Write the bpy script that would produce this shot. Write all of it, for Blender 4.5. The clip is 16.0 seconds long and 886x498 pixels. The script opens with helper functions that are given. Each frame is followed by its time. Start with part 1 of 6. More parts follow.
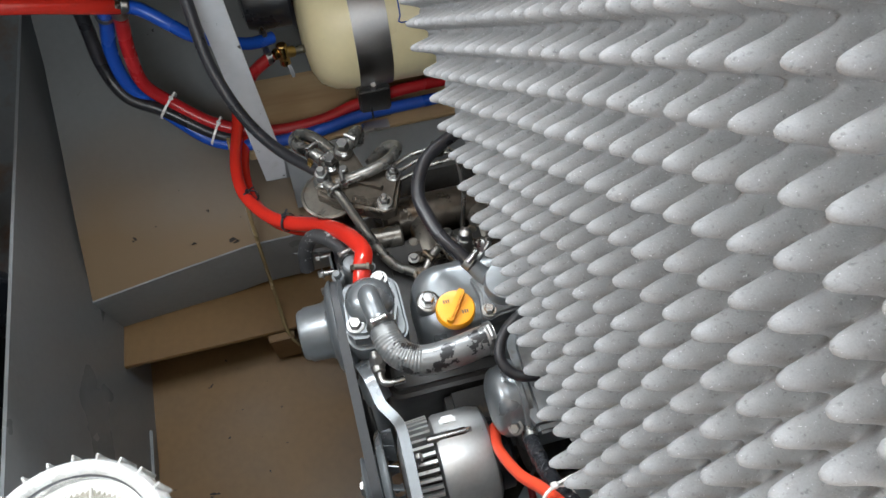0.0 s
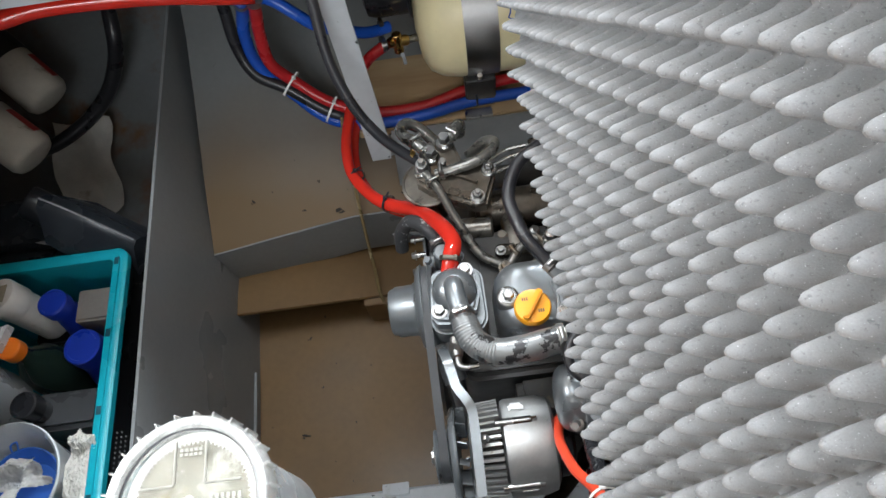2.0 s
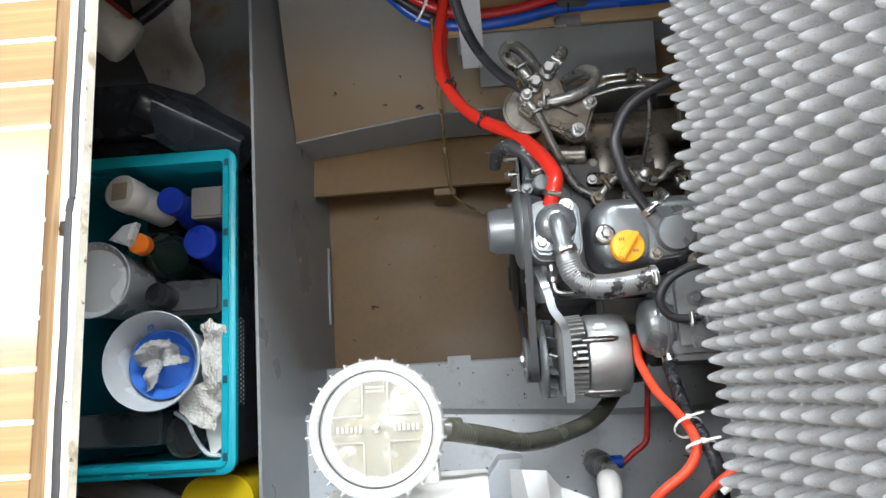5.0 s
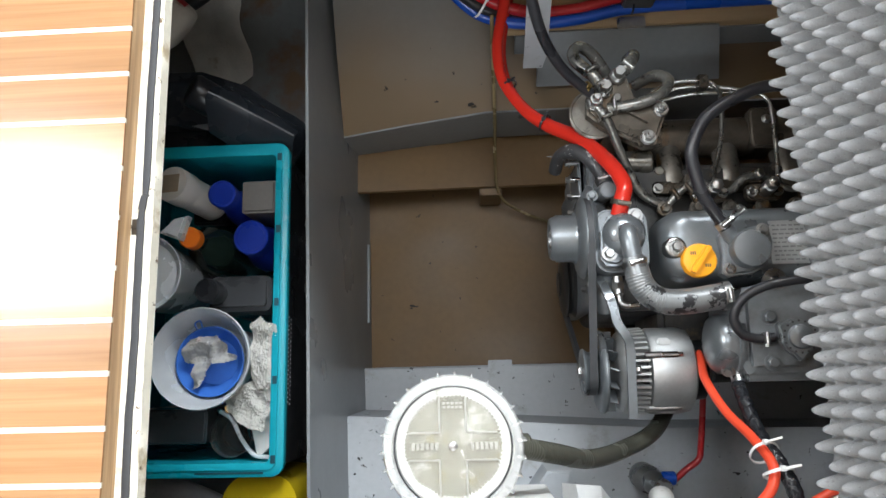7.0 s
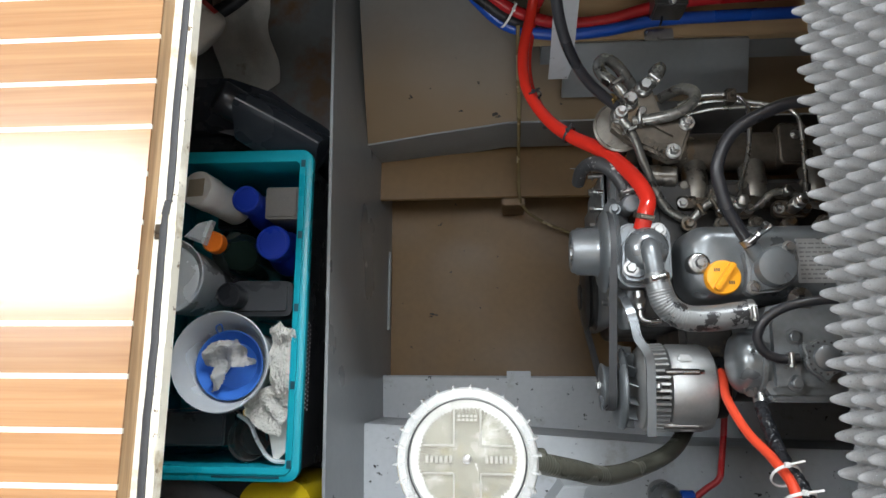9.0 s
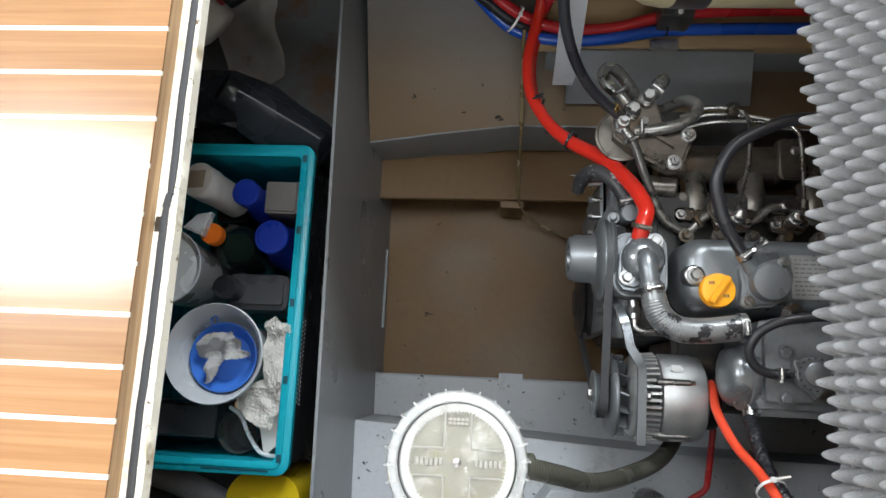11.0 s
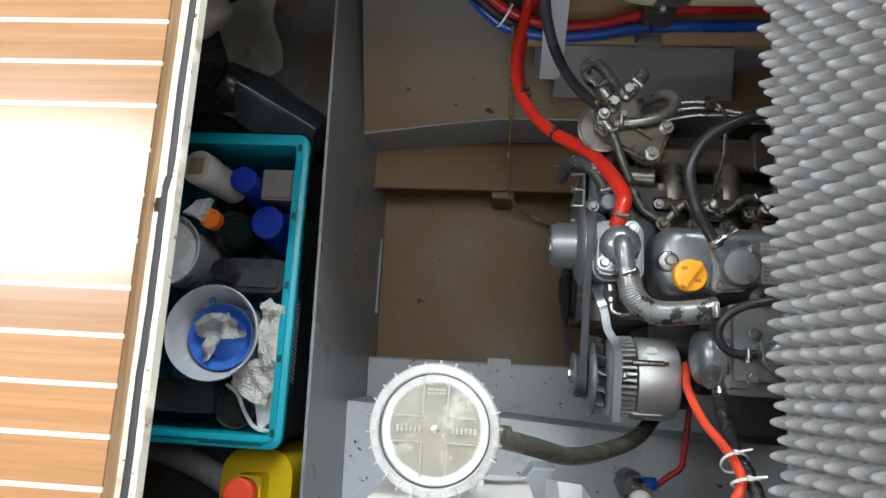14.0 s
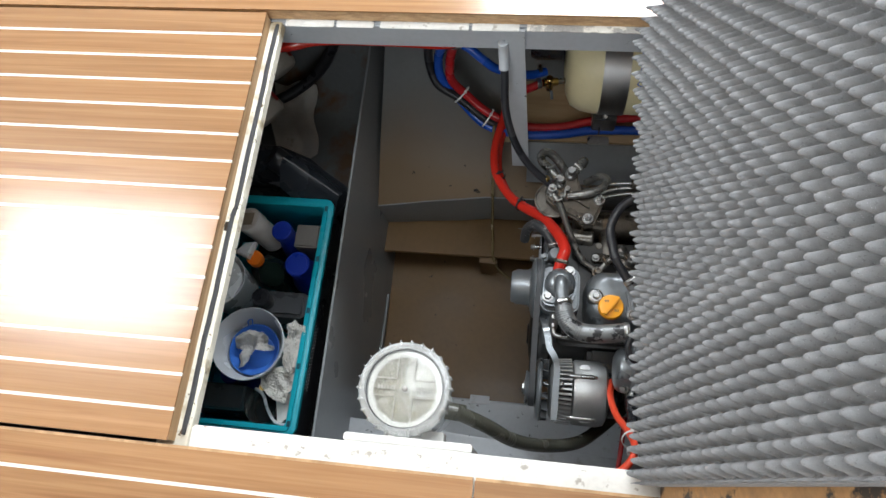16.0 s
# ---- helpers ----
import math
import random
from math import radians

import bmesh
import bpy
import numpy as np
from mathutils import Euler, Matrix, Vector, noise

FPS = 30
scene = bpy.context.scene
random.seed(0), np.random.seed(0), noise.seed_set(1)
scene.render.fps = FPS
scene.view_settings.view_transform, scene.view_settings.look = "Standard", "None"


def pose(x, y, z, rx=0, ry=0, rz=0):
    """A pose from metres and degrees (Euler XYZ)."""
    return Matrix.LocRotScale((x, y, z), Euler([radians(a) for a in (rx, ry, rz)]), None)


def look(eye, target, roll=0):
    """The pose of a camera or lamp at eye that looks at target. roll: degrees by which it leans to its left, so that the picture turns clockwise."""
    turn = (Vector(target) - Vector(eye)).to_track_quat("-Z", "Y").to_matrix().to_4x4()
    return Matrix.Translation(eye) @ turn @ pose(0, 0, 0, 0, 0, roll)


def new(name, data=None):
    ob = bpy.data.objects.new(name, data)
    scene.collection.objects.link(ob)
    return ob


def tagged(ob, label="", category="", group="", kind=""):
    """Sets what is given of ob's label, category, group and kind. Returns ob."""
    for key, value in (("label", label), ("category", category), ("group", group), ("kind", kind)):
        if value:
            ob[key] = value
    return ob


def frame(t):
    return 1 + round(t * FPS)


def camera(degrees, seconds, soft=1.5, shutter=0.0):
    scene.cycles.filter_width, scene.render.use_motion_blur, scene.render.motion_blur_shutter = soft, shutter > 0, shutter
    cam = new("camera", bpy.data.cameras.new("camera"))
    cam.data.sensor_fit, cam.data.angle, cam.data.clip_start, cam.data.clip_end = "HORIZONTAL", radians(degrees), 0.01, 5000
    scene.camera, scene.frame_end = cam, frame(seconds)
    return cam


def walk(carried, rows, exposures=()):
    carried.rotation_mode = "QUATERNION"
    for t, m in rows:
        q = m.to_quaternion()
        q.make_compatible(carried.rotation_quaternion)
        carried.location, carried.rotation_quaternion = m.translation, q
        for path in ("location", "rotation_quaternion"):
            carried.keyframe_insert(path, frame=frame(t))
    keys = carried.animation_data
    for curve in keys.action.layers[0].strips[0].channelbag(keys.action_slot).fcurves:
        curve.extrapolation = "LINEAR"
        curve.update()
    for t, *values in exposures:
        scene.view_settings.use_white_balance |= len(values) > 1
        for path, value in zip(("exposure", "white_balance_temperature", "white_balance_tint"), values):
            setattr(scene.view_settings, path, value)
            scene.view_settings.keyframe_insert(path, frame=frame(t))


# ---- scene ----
cam = camera(66.1, 16.0)
PATH = [
    (0, (-0.022, -0.011, 0.425), (0.235, 0.949, -1.311), 0.2),
    (0.5, (-0.041, -0.033, 0.459), (0.202, 0.9, -1.293), 0.6),
    (1, (-0.012, -0.011, 0.461), (0.237, 0.926, -1.288), 0.5),
    (1.5, (-0.003, 0.003, 0.468), (0.255, 0.924, -1.288), 1.7),
    (2, (0.003, 0.002, 0.502), (-0.056, 0.901, -1.283), -11.1),
    (2.5, (0.004, 0.001, 0.505), (-0.179, 0.853, -1.295), -15.4),
    (3, (-0.039, 0.02, 0.458), (-0.233, 0.9, -1.328), -21.1),
    (3.5, (-0.053, 0.016, 0.517), (-0.132, 0.931, -1.26), -8.5),
    (4, (-0.062, 0.065, 0.614), (-0.148, 0.709, -1.277), -6.9),
    (4.5, (-0.053, 0.095, 0.634), (-0.135, 0.613, -1.296), -9.2),
    (5, (-0.142, 0.131, 0.648), (-0.223, 0.531, -1.31), -15.2),
    (5.2, (-0.168, 0.142, 0.634), (-0.254, 0.513, -1.33), -16.3),
    (7.5, (-0.224, 0.164, 0.628), (-0.335, 0.539, -1.334), -17.7),
    (8, (-0.225, 0.167, 0.631), (-0.361, 0.548, -1.328), -20.2),
    (8.5, (-0.22, 0.166, 0.63), (-0.379, 0.561, -1.324), -22.2),
    (9, (-0.218, 0.167, 0.627), (-0.387, 0.559, -1.327), -23.4),
    (11.5, (-0.22, 0.174, 0.633), (-0.377, 0.554, -1.324), -20.0),
    (12, (-0.217, 0.167, 0.63), (-0.387, 0.543, -1.327), -22.5),
    (12.5, (-0.217, 0.169, 0.633), (-0.392, 0.538, -1.325), -23.5),
    (13, (-0.215, 0.169, 0.634), (-0.399, 0.538, -1.323), -24.4),
    (13.5, (-0.213, 0.167, 0.632), (-0.399, 0.538, -1.325), -25.2),
    (14, (-0.191, 0.15, 0.674), (-0.358, 0.52, -1.284), -21.5),
    (14.5, (-0.157, 0.126, 0.813), (-0.339, 0.648, -1.109), -12.7),
    (15, (-0.121, 0.066, 0.886), (-0.352, 0.654, -1.011), -15.2),
    (15.5, (-0.114, -0.002, 0.912), (-0.343, 0.606, -0.98), -15.8),
    (16, (-0.075, -0.049, 0.958), (-0.333, 0.621, -0.909), -16.0),
]
walk(cam, [(t, look(eye, target, roll)) for t, eye, target, roll in PATH],
     exposures=[(0, 0.47), (2, 0.45), (3, 0.42), (4.5, 0.66), (5.2, 0.62), (7.5, 0.19), (9, 0.13), (13.5, 0.07), (14.5, -0.08), (16, -0.30)])

# ---------------------------------------------------------------- light
world = bpy.data.worlds.new("world")
scene.world = world
world.use_nodes = True
wn = world.node_tree.nodes
sky = wn.new("ShaderNodeTexSky")
sky.sky_type = "NISHITA"
sky.sun_disc = False
sky.sun_elevation, sky.sun_rotation = radians(50), radians(300)
world.node_tree.links.new(sky.outputs[0], wn["Background"].inputs[0])
wn["Background"].inputs[1].default_value = 0.1


def area_lamp(eye, target, sx, sy, watts, col):
    data = bpy.data.lights.new("window_and_fill_light", "AREA")
    data.shape, data.size, data.size_y, data.energy, data.color = "RECTANGLE", sx, sy, watts, col
    ob = new("window_and_fill_light", data)
    ob.matrix_world = look(eye, target)
    return ob


# a roof hatch, placed from its glare on the sole
area_lamp((-2.15, 0.80, 1.96), (-2.15, 0.80, 0), 1.05, 0.62, 54, (0.90, 0.96, 1.0))
# overhead lamp added as fill, with no hatch known there
area_lamp((-0.12, 0.70, 1.96), (-0.12, 0.70, 0), 1.00, 0.80, 22, (0.90, 0.96, 1.0))
# a window in the far side, placed by how the bay is lit
area_lamp((0.20, 2.07, 1.34), (0.08, 0.2, -0.3), 1.1, 0.5, 74, (0.90, 0.96, 1.0))
# near-side lamp added as fill, with no window known there
area_lamp((-0.3, -1.59, 1.35), (-0.3, 0.0, 1.0), 1.4, 0.7, 25, (0.90, 0.96, 1.0))

# ---------------------------------------------------------------- materials


def nodes_of(name):
    m = bpy.data.materials.new(name)
    m.use_nodes = True
    t = m.node_tree
    return m, t, t.nodes["Principled BSDF"]


def mat(name, col, rough=0.5, metal=0.0, var=0.15, scale=9.0, fine=160.0, bump=0.08, spots=None, transmission=0.0,
        coat=0.0, per_object=0.0, rvar=0.12, sheen=0.0, ior=1.45, dist=0.002):
    """Paint, metal or plastic with blotches, grain, optional stains (colour, threshold, scale)."""
    m, t, b = nodes_of(name)
    n, lk = t.nodes, t.links.new
    tc = n.new("ShaderNodeTexCoord")
    big, small = n.new("ShaderNodeTexNoise"), n.new("ShaderNodeTexNoise")
    big.inputs["Scale"].default_value, big.inputs["Detail"].default_value = scale, 5
    small.inputs["Scale"].default_value, small.inputs["Detail"].default_value = fine, 3
    for q in (big, small):
        lk(tc.outputs["Object"], q.inputs["Vector"])
    mx = n.new("ShaderNodeMath")
    mx.operation = "ADD"
    lk(big.outputs[0], mx.inputs[0])
    sc = n.new("ShaderNodeMath")
    sc.operation, sc.inputs[1].default_value = "MULTIPLY", 0.5
    lk(small.outputs[0], sc.inputs[0])
    lk(sc.outputs[0], mx.inputs[1])
    ramp = n.new("ShaderNodeMapRange")
    ramp.inputs[1].default_value, ramp.inputs[2].default_value = 0.45, 1.05
    ramp.inputs[3].default_value, ramp.inputs[4].default_value = 1 - var, 1 + var
    lk(mx.outputs[0], ramp.inputs[0])
    src = ramp.outputs[0]
    if per_object:
        oi, mr, mm = n.new("ShaderNodeObjectInfo"), n.new("ShaderNodeMapRange"), n.new("ShaderNodeMath")
        mr.inputs[3].default_value, mr.inputs[4].default_value = 1 - per_object, 1 + per_object
        mm.operation = "MULTIPLY"
        lk(oi.outputs["Random"], mr.inputs[0])
        lk(mr.outputs[0], mm.inputs[0])
        lk(src, mm.inputs[1])
        src = mm.outputs[0]
    vm = n.new("ShaderNodeVectorMath")
    vm.operation = "SCALE"
    vm.inputs[0].default_value = col
    lk(src, vm.inputs["Scale"])
    out = vm.outputs[0]
    for spot in spots or ():
        sn = n.new("ShaderNodeTexNoise")
        sn.inputs["Scale"].default_value, sn.inputs["Detail"].default_value = spot[2], 6
        sn.inputs["Roughness"].default_value = 0.65
        off = n.new("ShaderNodeVectorMath")
        off.inputs[1].default_value = (spot[2] * 0.37, 1.7, 3.1)
        lk(tc.outputs["Object"], off.inputs[0])
        lk(off.outputs[0], sn.inputs["Vector"])
        sr = n.new("ShaderNodeMapRange")
        sr.inputs[1].default_value, sr.inputs[2].default_value = spot[1], spot[1] + (spot[3] if len(spot) > 3 else 0.04)
        lk(sn.outputs[0], sr.inputs[0])
        mix = n.new("ShaderNodeMix")
        mix.data_type = "RGBA"
        lk(sr.outputs[0], mix.inputs["Factor"])
        lk(out, mix.inputs["A"])
        mix.inputs["B"].default_value = (*spot[0], 1)
        out = mix.outputs["Result"]
    lk(out, b.inputs["Base Color"])
    rr = n.new("ShaderNodeMapRange")
    rr.inputs[1].default_value, rr.inputs[2].default_value = 0.3, 0.7
    rr.inputs[3].default_value, rr.inputs[4].default_value = max(0.03, rough - rvar), min(1, rough + rvar)
    lk(big.outputs[0], rr.inputs[0])
    lk(rr.outputs[0], b.inputs["Roughness"])
    b.inputs["Metallic"].default_value = metal
    b.inputs["Transmission Weight"].default_value = transmission
    b.inputs["IOR"].default_value = ior
    b.inputs["Coat Weight"].default_value = coat
    b.inputs["Sheen Weight"].default_value = sheen
    if bump:
        bp = n.new("ShaderNodeBump")
        bp.inputs["Strength"].default_value, bp.inputs["Distance"].default_value = bump, dist
        lk(mx.outputs[0], bp.inputs["Height"])
        lk(bp.outputs[0], b.inputs["Normal"])
    return m


def wood(name, col, dark, rough, stretch=(3, 40, 40), coat=0.0, per_object=0.12, contrast=1.0, streak=0.0):
    """Timber with grain along x."""
    m, t, b = nodes_of(name)
    n, lk = t.nodes, t.links.new
    tc, oi, mp = n.new("ShaderNodeTexCoord"), n.new("ShaderNodeObjectInfo"), n.new("ShaderNodeMapping")
    mp.inputs["Scale"].default_value = stretch
    cb = n.new("ShaderNodeCombineXYZ")
    ml = n.new("ShaderNodeMath")
    ml.operation, ml.inputs[1].default_value = "MULTIPLY", 37.0
    lk(oi.outputs["Random"], ml.inputs[0])
    lk(ml.outputs[0], cb.inputs[0])
    lk(ml.outputs[0], cb.inputs[1])
    lk(tc.outputs["Object"], mp.inputs["Vector"])
    lk(cb.outputs[0], mp.inputs["Location"])
    a = n.new("ShaderNodeTexNoise")
    a.inputs["Scale"].default_value, a.inputs["Detail"].default_value, a.inputs["Distortion"].default_value = 1.0, 6, 0.8
    f = n.new("ShaderNodeTexNoise")
    f.inputs["Scale"].default_value, f.inputs["Detail"].default_value = 5.0, 4
    lk(mp.outputs[0], a.inputs["Vector"])
    lk(mp.outputs[0], f.inputs["Vector"])
    ad = n.new("ShaderNodeMath")
    ad.operation = "ADD"
    hf = n.new("ShaderNodeMath")
    hf.operation, hf.inputs[1].default_value = "MULTIPLY", 0.35
    lk(f.outputs[0], hf.inputs[0])
    lk(a.outputs[0], ad.inputs[0])
    lk(hf.outputs[0], ad.inputs[1])
    mr = n.new("ShaderNodeMapRange")
    mr.inputs[1].default_value, mr.inputs[2].default_value = 0.68 - 0.22 * contrast, 0.68 + 0.22 * contrast
    lk(ad.outputs[0], mr.inputs[0])
    mix = n.new("ShaderNodeMix")
    mix.data_type = "RGBA"
    mix.inputs["A"].default_value, mix.inputs["B"].default_value = (*dark, 1), (*col, 1)
    lk(mr.outputs[0], mix.inputs["Factor"])
    sp, vm = n.new("ShaderNodeMapRange"), n.new("ShaderNodeVectorMath")
    sp.inputs[3].default_value, sp.inputs[4].default_value = 1 - per_object, 1 + per_object
    vm.operation = "SCALE"
    lk(oi.outputs["Random"], sp.inputs[0])
    lk(sp.outputs[0], vm.inputs["Scale"])
    lk(mix.outputs["Result"], vm.inputs[0])
    out = vm.outputs[0]
    if streak:
        # sparse dark cathedral lines
        mp2, sn, sr, sm = n.new("ShaderNodeMapping"), n.new("ShaderNodeTexNoise"), n.new("ShaderNodeMapRange"), n.new("ShaderNodeMix")
        mp2.inputs["Scale"].default_value = (1.3, 30, 30)
        sn.inputs["Scale"].default_value, sn.inputs["Detail"].default_value, sn.inputs["Distortion"].default_value = 1.0, 3, 1.4
        lk(tc.outputs["Object"], mp2.inputs["Vector"])
        lk(cb.outputs[0], mp2.inputs["Location"])
        lk(mp2.outputs[0], sn.inputs["Vector"])
        sr.inputs[1].default_value, sr.inputs[2].default_value, sr.inputs[4].default_value = 0.62, 0.74, streak
        lk(sn.outputs[0], sr.inputs[0])
        sm.data_type = "RGBA"
        sm.inputs["B"].default_value = (0.17, 0.062, 0.020, 1)
        lk(sr.outputs[0], sm.inputs["Factor"])
        lk(out, sm.inputs["A"])
        out = sm.outputs["Result"]
    lk(out, b.inputs["Base Color"])
    b.inputs["Roughness"].default_value = rough
    b.inputs["Coat Weight"].default_value = coat
    b.inputs["Coat Roughness"].default_value = 0.13
    bp = n.new("ShaderNodeBump")
    bp.inputs["Strength"].default_value, bp.inputs["Distance"].default_value = 0.06, 0.001
    lk(ad.outputs[0], bp.inputs["Height"])
    lk(bp.outputs[0], b.inputs["Normal"])
    return m


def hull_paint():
    """Grey hull paint; warm light reflected low down is painted in as brown."""
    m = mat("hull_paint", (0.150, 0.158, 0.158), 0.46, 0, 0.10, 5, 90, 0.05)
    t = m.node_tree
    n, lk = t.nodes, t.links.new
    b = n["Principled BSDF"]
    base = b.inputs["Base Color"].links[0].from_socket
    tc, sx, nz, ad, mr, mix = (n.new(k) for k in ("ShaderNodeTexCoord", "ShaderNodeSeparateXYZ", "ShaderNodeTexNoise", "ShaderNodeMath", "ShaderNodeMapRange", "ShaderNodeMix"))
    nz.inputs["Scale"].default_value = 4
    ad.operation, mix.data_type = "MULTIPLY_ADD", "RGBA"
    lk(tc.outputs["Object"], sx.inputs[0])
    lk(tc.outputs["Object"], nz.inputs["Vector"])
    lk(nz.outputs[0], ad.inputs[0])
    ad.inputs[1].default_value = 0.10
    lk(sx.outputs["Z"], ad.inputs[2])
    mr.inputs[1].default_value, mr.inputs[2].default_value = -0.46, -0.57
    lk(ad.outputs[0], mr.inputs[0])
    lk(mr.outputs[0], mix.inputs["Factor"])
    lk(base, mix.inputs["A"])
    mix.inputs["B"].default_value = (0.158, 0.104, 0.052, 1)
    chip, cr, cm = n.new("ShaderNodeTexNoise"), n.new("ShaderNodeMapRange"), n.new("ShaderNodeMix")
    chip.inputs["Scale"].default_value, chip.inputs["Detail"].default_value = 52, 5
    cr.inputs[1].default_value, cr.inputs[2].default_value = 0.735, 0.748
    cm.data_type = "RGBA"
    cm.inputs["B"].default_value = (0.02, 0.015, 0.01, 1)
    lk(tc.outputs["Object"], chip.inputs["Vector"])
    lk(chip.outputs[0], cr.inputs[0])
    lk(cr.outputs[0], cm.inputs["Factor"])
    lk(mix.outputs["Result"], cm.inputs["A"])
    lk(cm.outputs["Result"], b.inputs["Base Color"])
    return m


DIRTFLAKE = mat("dark_flake", (0.030, 0.024, 0.018), 0.8, 0, 0.3)
DIRT = ((0.02, 0.015, 0.01), 0.70, 46.0, 0.012)
GREY = mat("grey_bilge_paint", (0.24, 0.255, 0.265), 0.38, 0, 0.10, 5, 90, 0.06, spots=[((0.05, 0.05, 0.05), 0.77, 28.0, 0.02)])
LIGHTGREY = mat("light_grey_paint", (0.42, 0.445, 0.47), 0.40, 0, 0.10, 5, 90, 0.06, spots=[((0.30, 0.30, 0.29), 0.60, 14.0, 0.12), ((0.03, 0.03, 0.03), 0.662, 62.0, 0.012)])
BEAM = mat("beam_grey_paint", (0.41, 0.435, 0.465), 0.42, 0, 0.10, 5, 90, 0.06, spots=[((0.05, 0.05, 0.05), 0.68, 40.0, 0.015)])
TAN = mat("bilge_paint_tan", (0.158, 0.092, 0.036), 0.50, 0, 0.16, 6, 80, 0.06, spots=[DIRT])
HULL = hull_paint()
TEAK = wood("teak_laminate", (0.42, 0.230, 0.108), (0.275, 0.136, 0.056), 0.24, (2.2, 95, 95), 0.45, 0.13, 1.25, 0.55)
HOLLY = mat("holly_strip", (0.80, 0.76, 0.66), 0.32, 0, 0.05, 8, 100, 0.02)
PLYEDGE = wood("plywood_edge", (0.62, 0.41, 0.22), (0.36, 0.21, 0.10), 0.55, (40, 5, 130), 0.0)
PLY = mat("stained_plywood", (0.46, 0.27, 0.12), 0.6, 0, 0.3, 22, 160, 0.2, spots=[((0.62, 0.34, 0.12), 0.55, 18.0, 0.1), ((0.05, 0.045, 0.04), 0.53, 12.0, 0.05)])
PINE = wood("shelf_plywood", (0.56, 0.42, 0.25), (0.42, 0.29, 0.16), 0.6, (3, 25, 25))
CREAM = mat("flaking_cream_paint", (0.80, 0.77, 0.66), 0.6, 0, 0.12, 12, 140, 0.3, spots=[((0.50, 0.42, 0.28), 0.55, 16.0, 0.10), ((0.14, 0.09, 0.045), 0.625, 48.0, 0.02)])
WHITEFLAKE = mat("flaking_white_paint", (0.76, 0.76, 0.73), 0.6, 0, 0.14, 18, 120, 0.5, spots=[((0.42, 0.40, 0.36), 0.60, 40.0, 0.05)])
MORTAR = mat("old_sealant_crust", (0.36, 0.35, 0.33), 0.85, 0, 0.25, 30, 220, 0.7, spots=[((0.72, 0.70, 0.64), 0.55, 22.0, 0.05), ((0.16, 0.14, 0.12), 0.62, 60.0, 0.05)], dist=0.004)
RUBBER = mat("grey_rubber_seal", (0.055, 0.057, 0.062), 0.7, 0, 0.2, 20, 200, 0.2)
BLACKRUBBER = mat("black_rubber", (0.020, 0.020, 0.023), 0.33, 0, 0.3, 15, 200, 0.12)
BELT = mat("belt_rubber", (0.045, 0.047, 0.05), 0.55, 0, 0.2, 15, 200, 0.1)
FOAM = mat("grey_acoustic_foam", (0.225, 0.230, 0.238), 0.92, 0, 0.18, 14, 1300, 0.28, sheen=0.05, dist=0.0016, spots=[((0.14, 0.143, 0.15), 0.58, 420.0, 0.10), ((0.55, 0.56, 0.58), 0.645, 900.0, 0.05)])
SILVER = mat("engine_silver_paint", (0.195, 0.210, 0.222), 0.44, 0.42, 0.22, 14, 150, 0.09, spots=[((0.10, 0.085, 0.065), 0.62, 22.0, 0.08)])
SILVERCLEAN = mat("silver_paint_clean", (0.195, 0.210, 0.222), 0.33, 0.62, 0.12, 14, 150, 0.05, spots=[((0.12, 0.11, 0.09), 0.70, 40.0, 0.06)])
GRIMY = mat("oily_engine_metal", (0.098, 0.084, 0.068), 0.33, 0.7, 0.45, 16, 120, 0.14, spots=[((0.11, 0.065, 0.03), 0.58, 15.0, 0.1), ((0.02, 0.018, 0.015), 0.62, 24.0, 0.06)])
RUNNER = mat("oily_cast_runner", (0.150, 0.138, 0.120), 0.34, 0.6, 0.4, 18, 130, 0.14, spots=[((0.13, 0.075, 0.03), 0.55, 22.0, 0.1), ((0.03, 0.027, 0.022), 0.60, 30.0, 0.06)])
DARKMETAL = mat("dark_engine_block", (0.040, 0.039, 0.038), 0.42, 0.4, 0.35, 12, 120, 0.18, spots=[((0.10, 0.075, 0.05), 0.60, 20.0, 0.08)])
ALU = mat("cast_aluminium", (0.49, 0.50, 0.50), 0.46, 0.8, 0.12, 20, 200, 0.06, spots=[((0.22, 0.20, 0.17), 0.64, 40.0, 0.06)])
STEEL = mat("zinc_steel", (0.37, 0.37, 0.365), 0.32, 1.0, 0.18, 30, 200, 0.05, spots=[((0.20, 0.16, 0.11), 0.66, 50.0, 0.05)])
STRAPFOOT = mat("dull_strap_steel", (0.16, 0.16, 0.16), 0.35, 0.9, 0.2, 20, 200, 0.05)
CHROME = mat("stainless_band", (0.36, 0.36, 0.36), 0.40, 1.0, 0.08, 20, 220, 0.03)
BRASS = mat("brass", (0.55, 0.38, 0.14), 0.3, 1.0, 0.2, 30, 200, 0.05)
PIPE = mat("braided_pipe_grey", (0.19, 0.187, 0.175), 0.26, 0.65, 0.4, 28, 220, 0.12, spots=[((0.035, 0.033, 0.03), 0.57, 40.0, 0.06)])
MOTTLED = mat("mottled_grey_hose", (0.30, 0.31, 0.32), 0.4, 0, 0.2, 20, 150, 0.1, spots=[((0.03, 0.03, 0.03), 0.655, 70.0, 0.02)])
CRACKED = mat("cracked_silver_hose", (0.20, 0.207, 0.21), 0.36, 0.5, 0.14, 25, 160, 0.35, spots=[((0.035, 0.035, 0.037), 0.565, 30.0, 0.010)])
RED = mat("red_hose", (0.52, 0.024, 0.014), 0.14, 0, 0.08, 8, 100, 0.02, coat=0.4)
DARKRED = mat("dark_red_hose", (0.42, 0.018, 0.022), 0.28, 0, 0.10, 8, 100, 0.03)
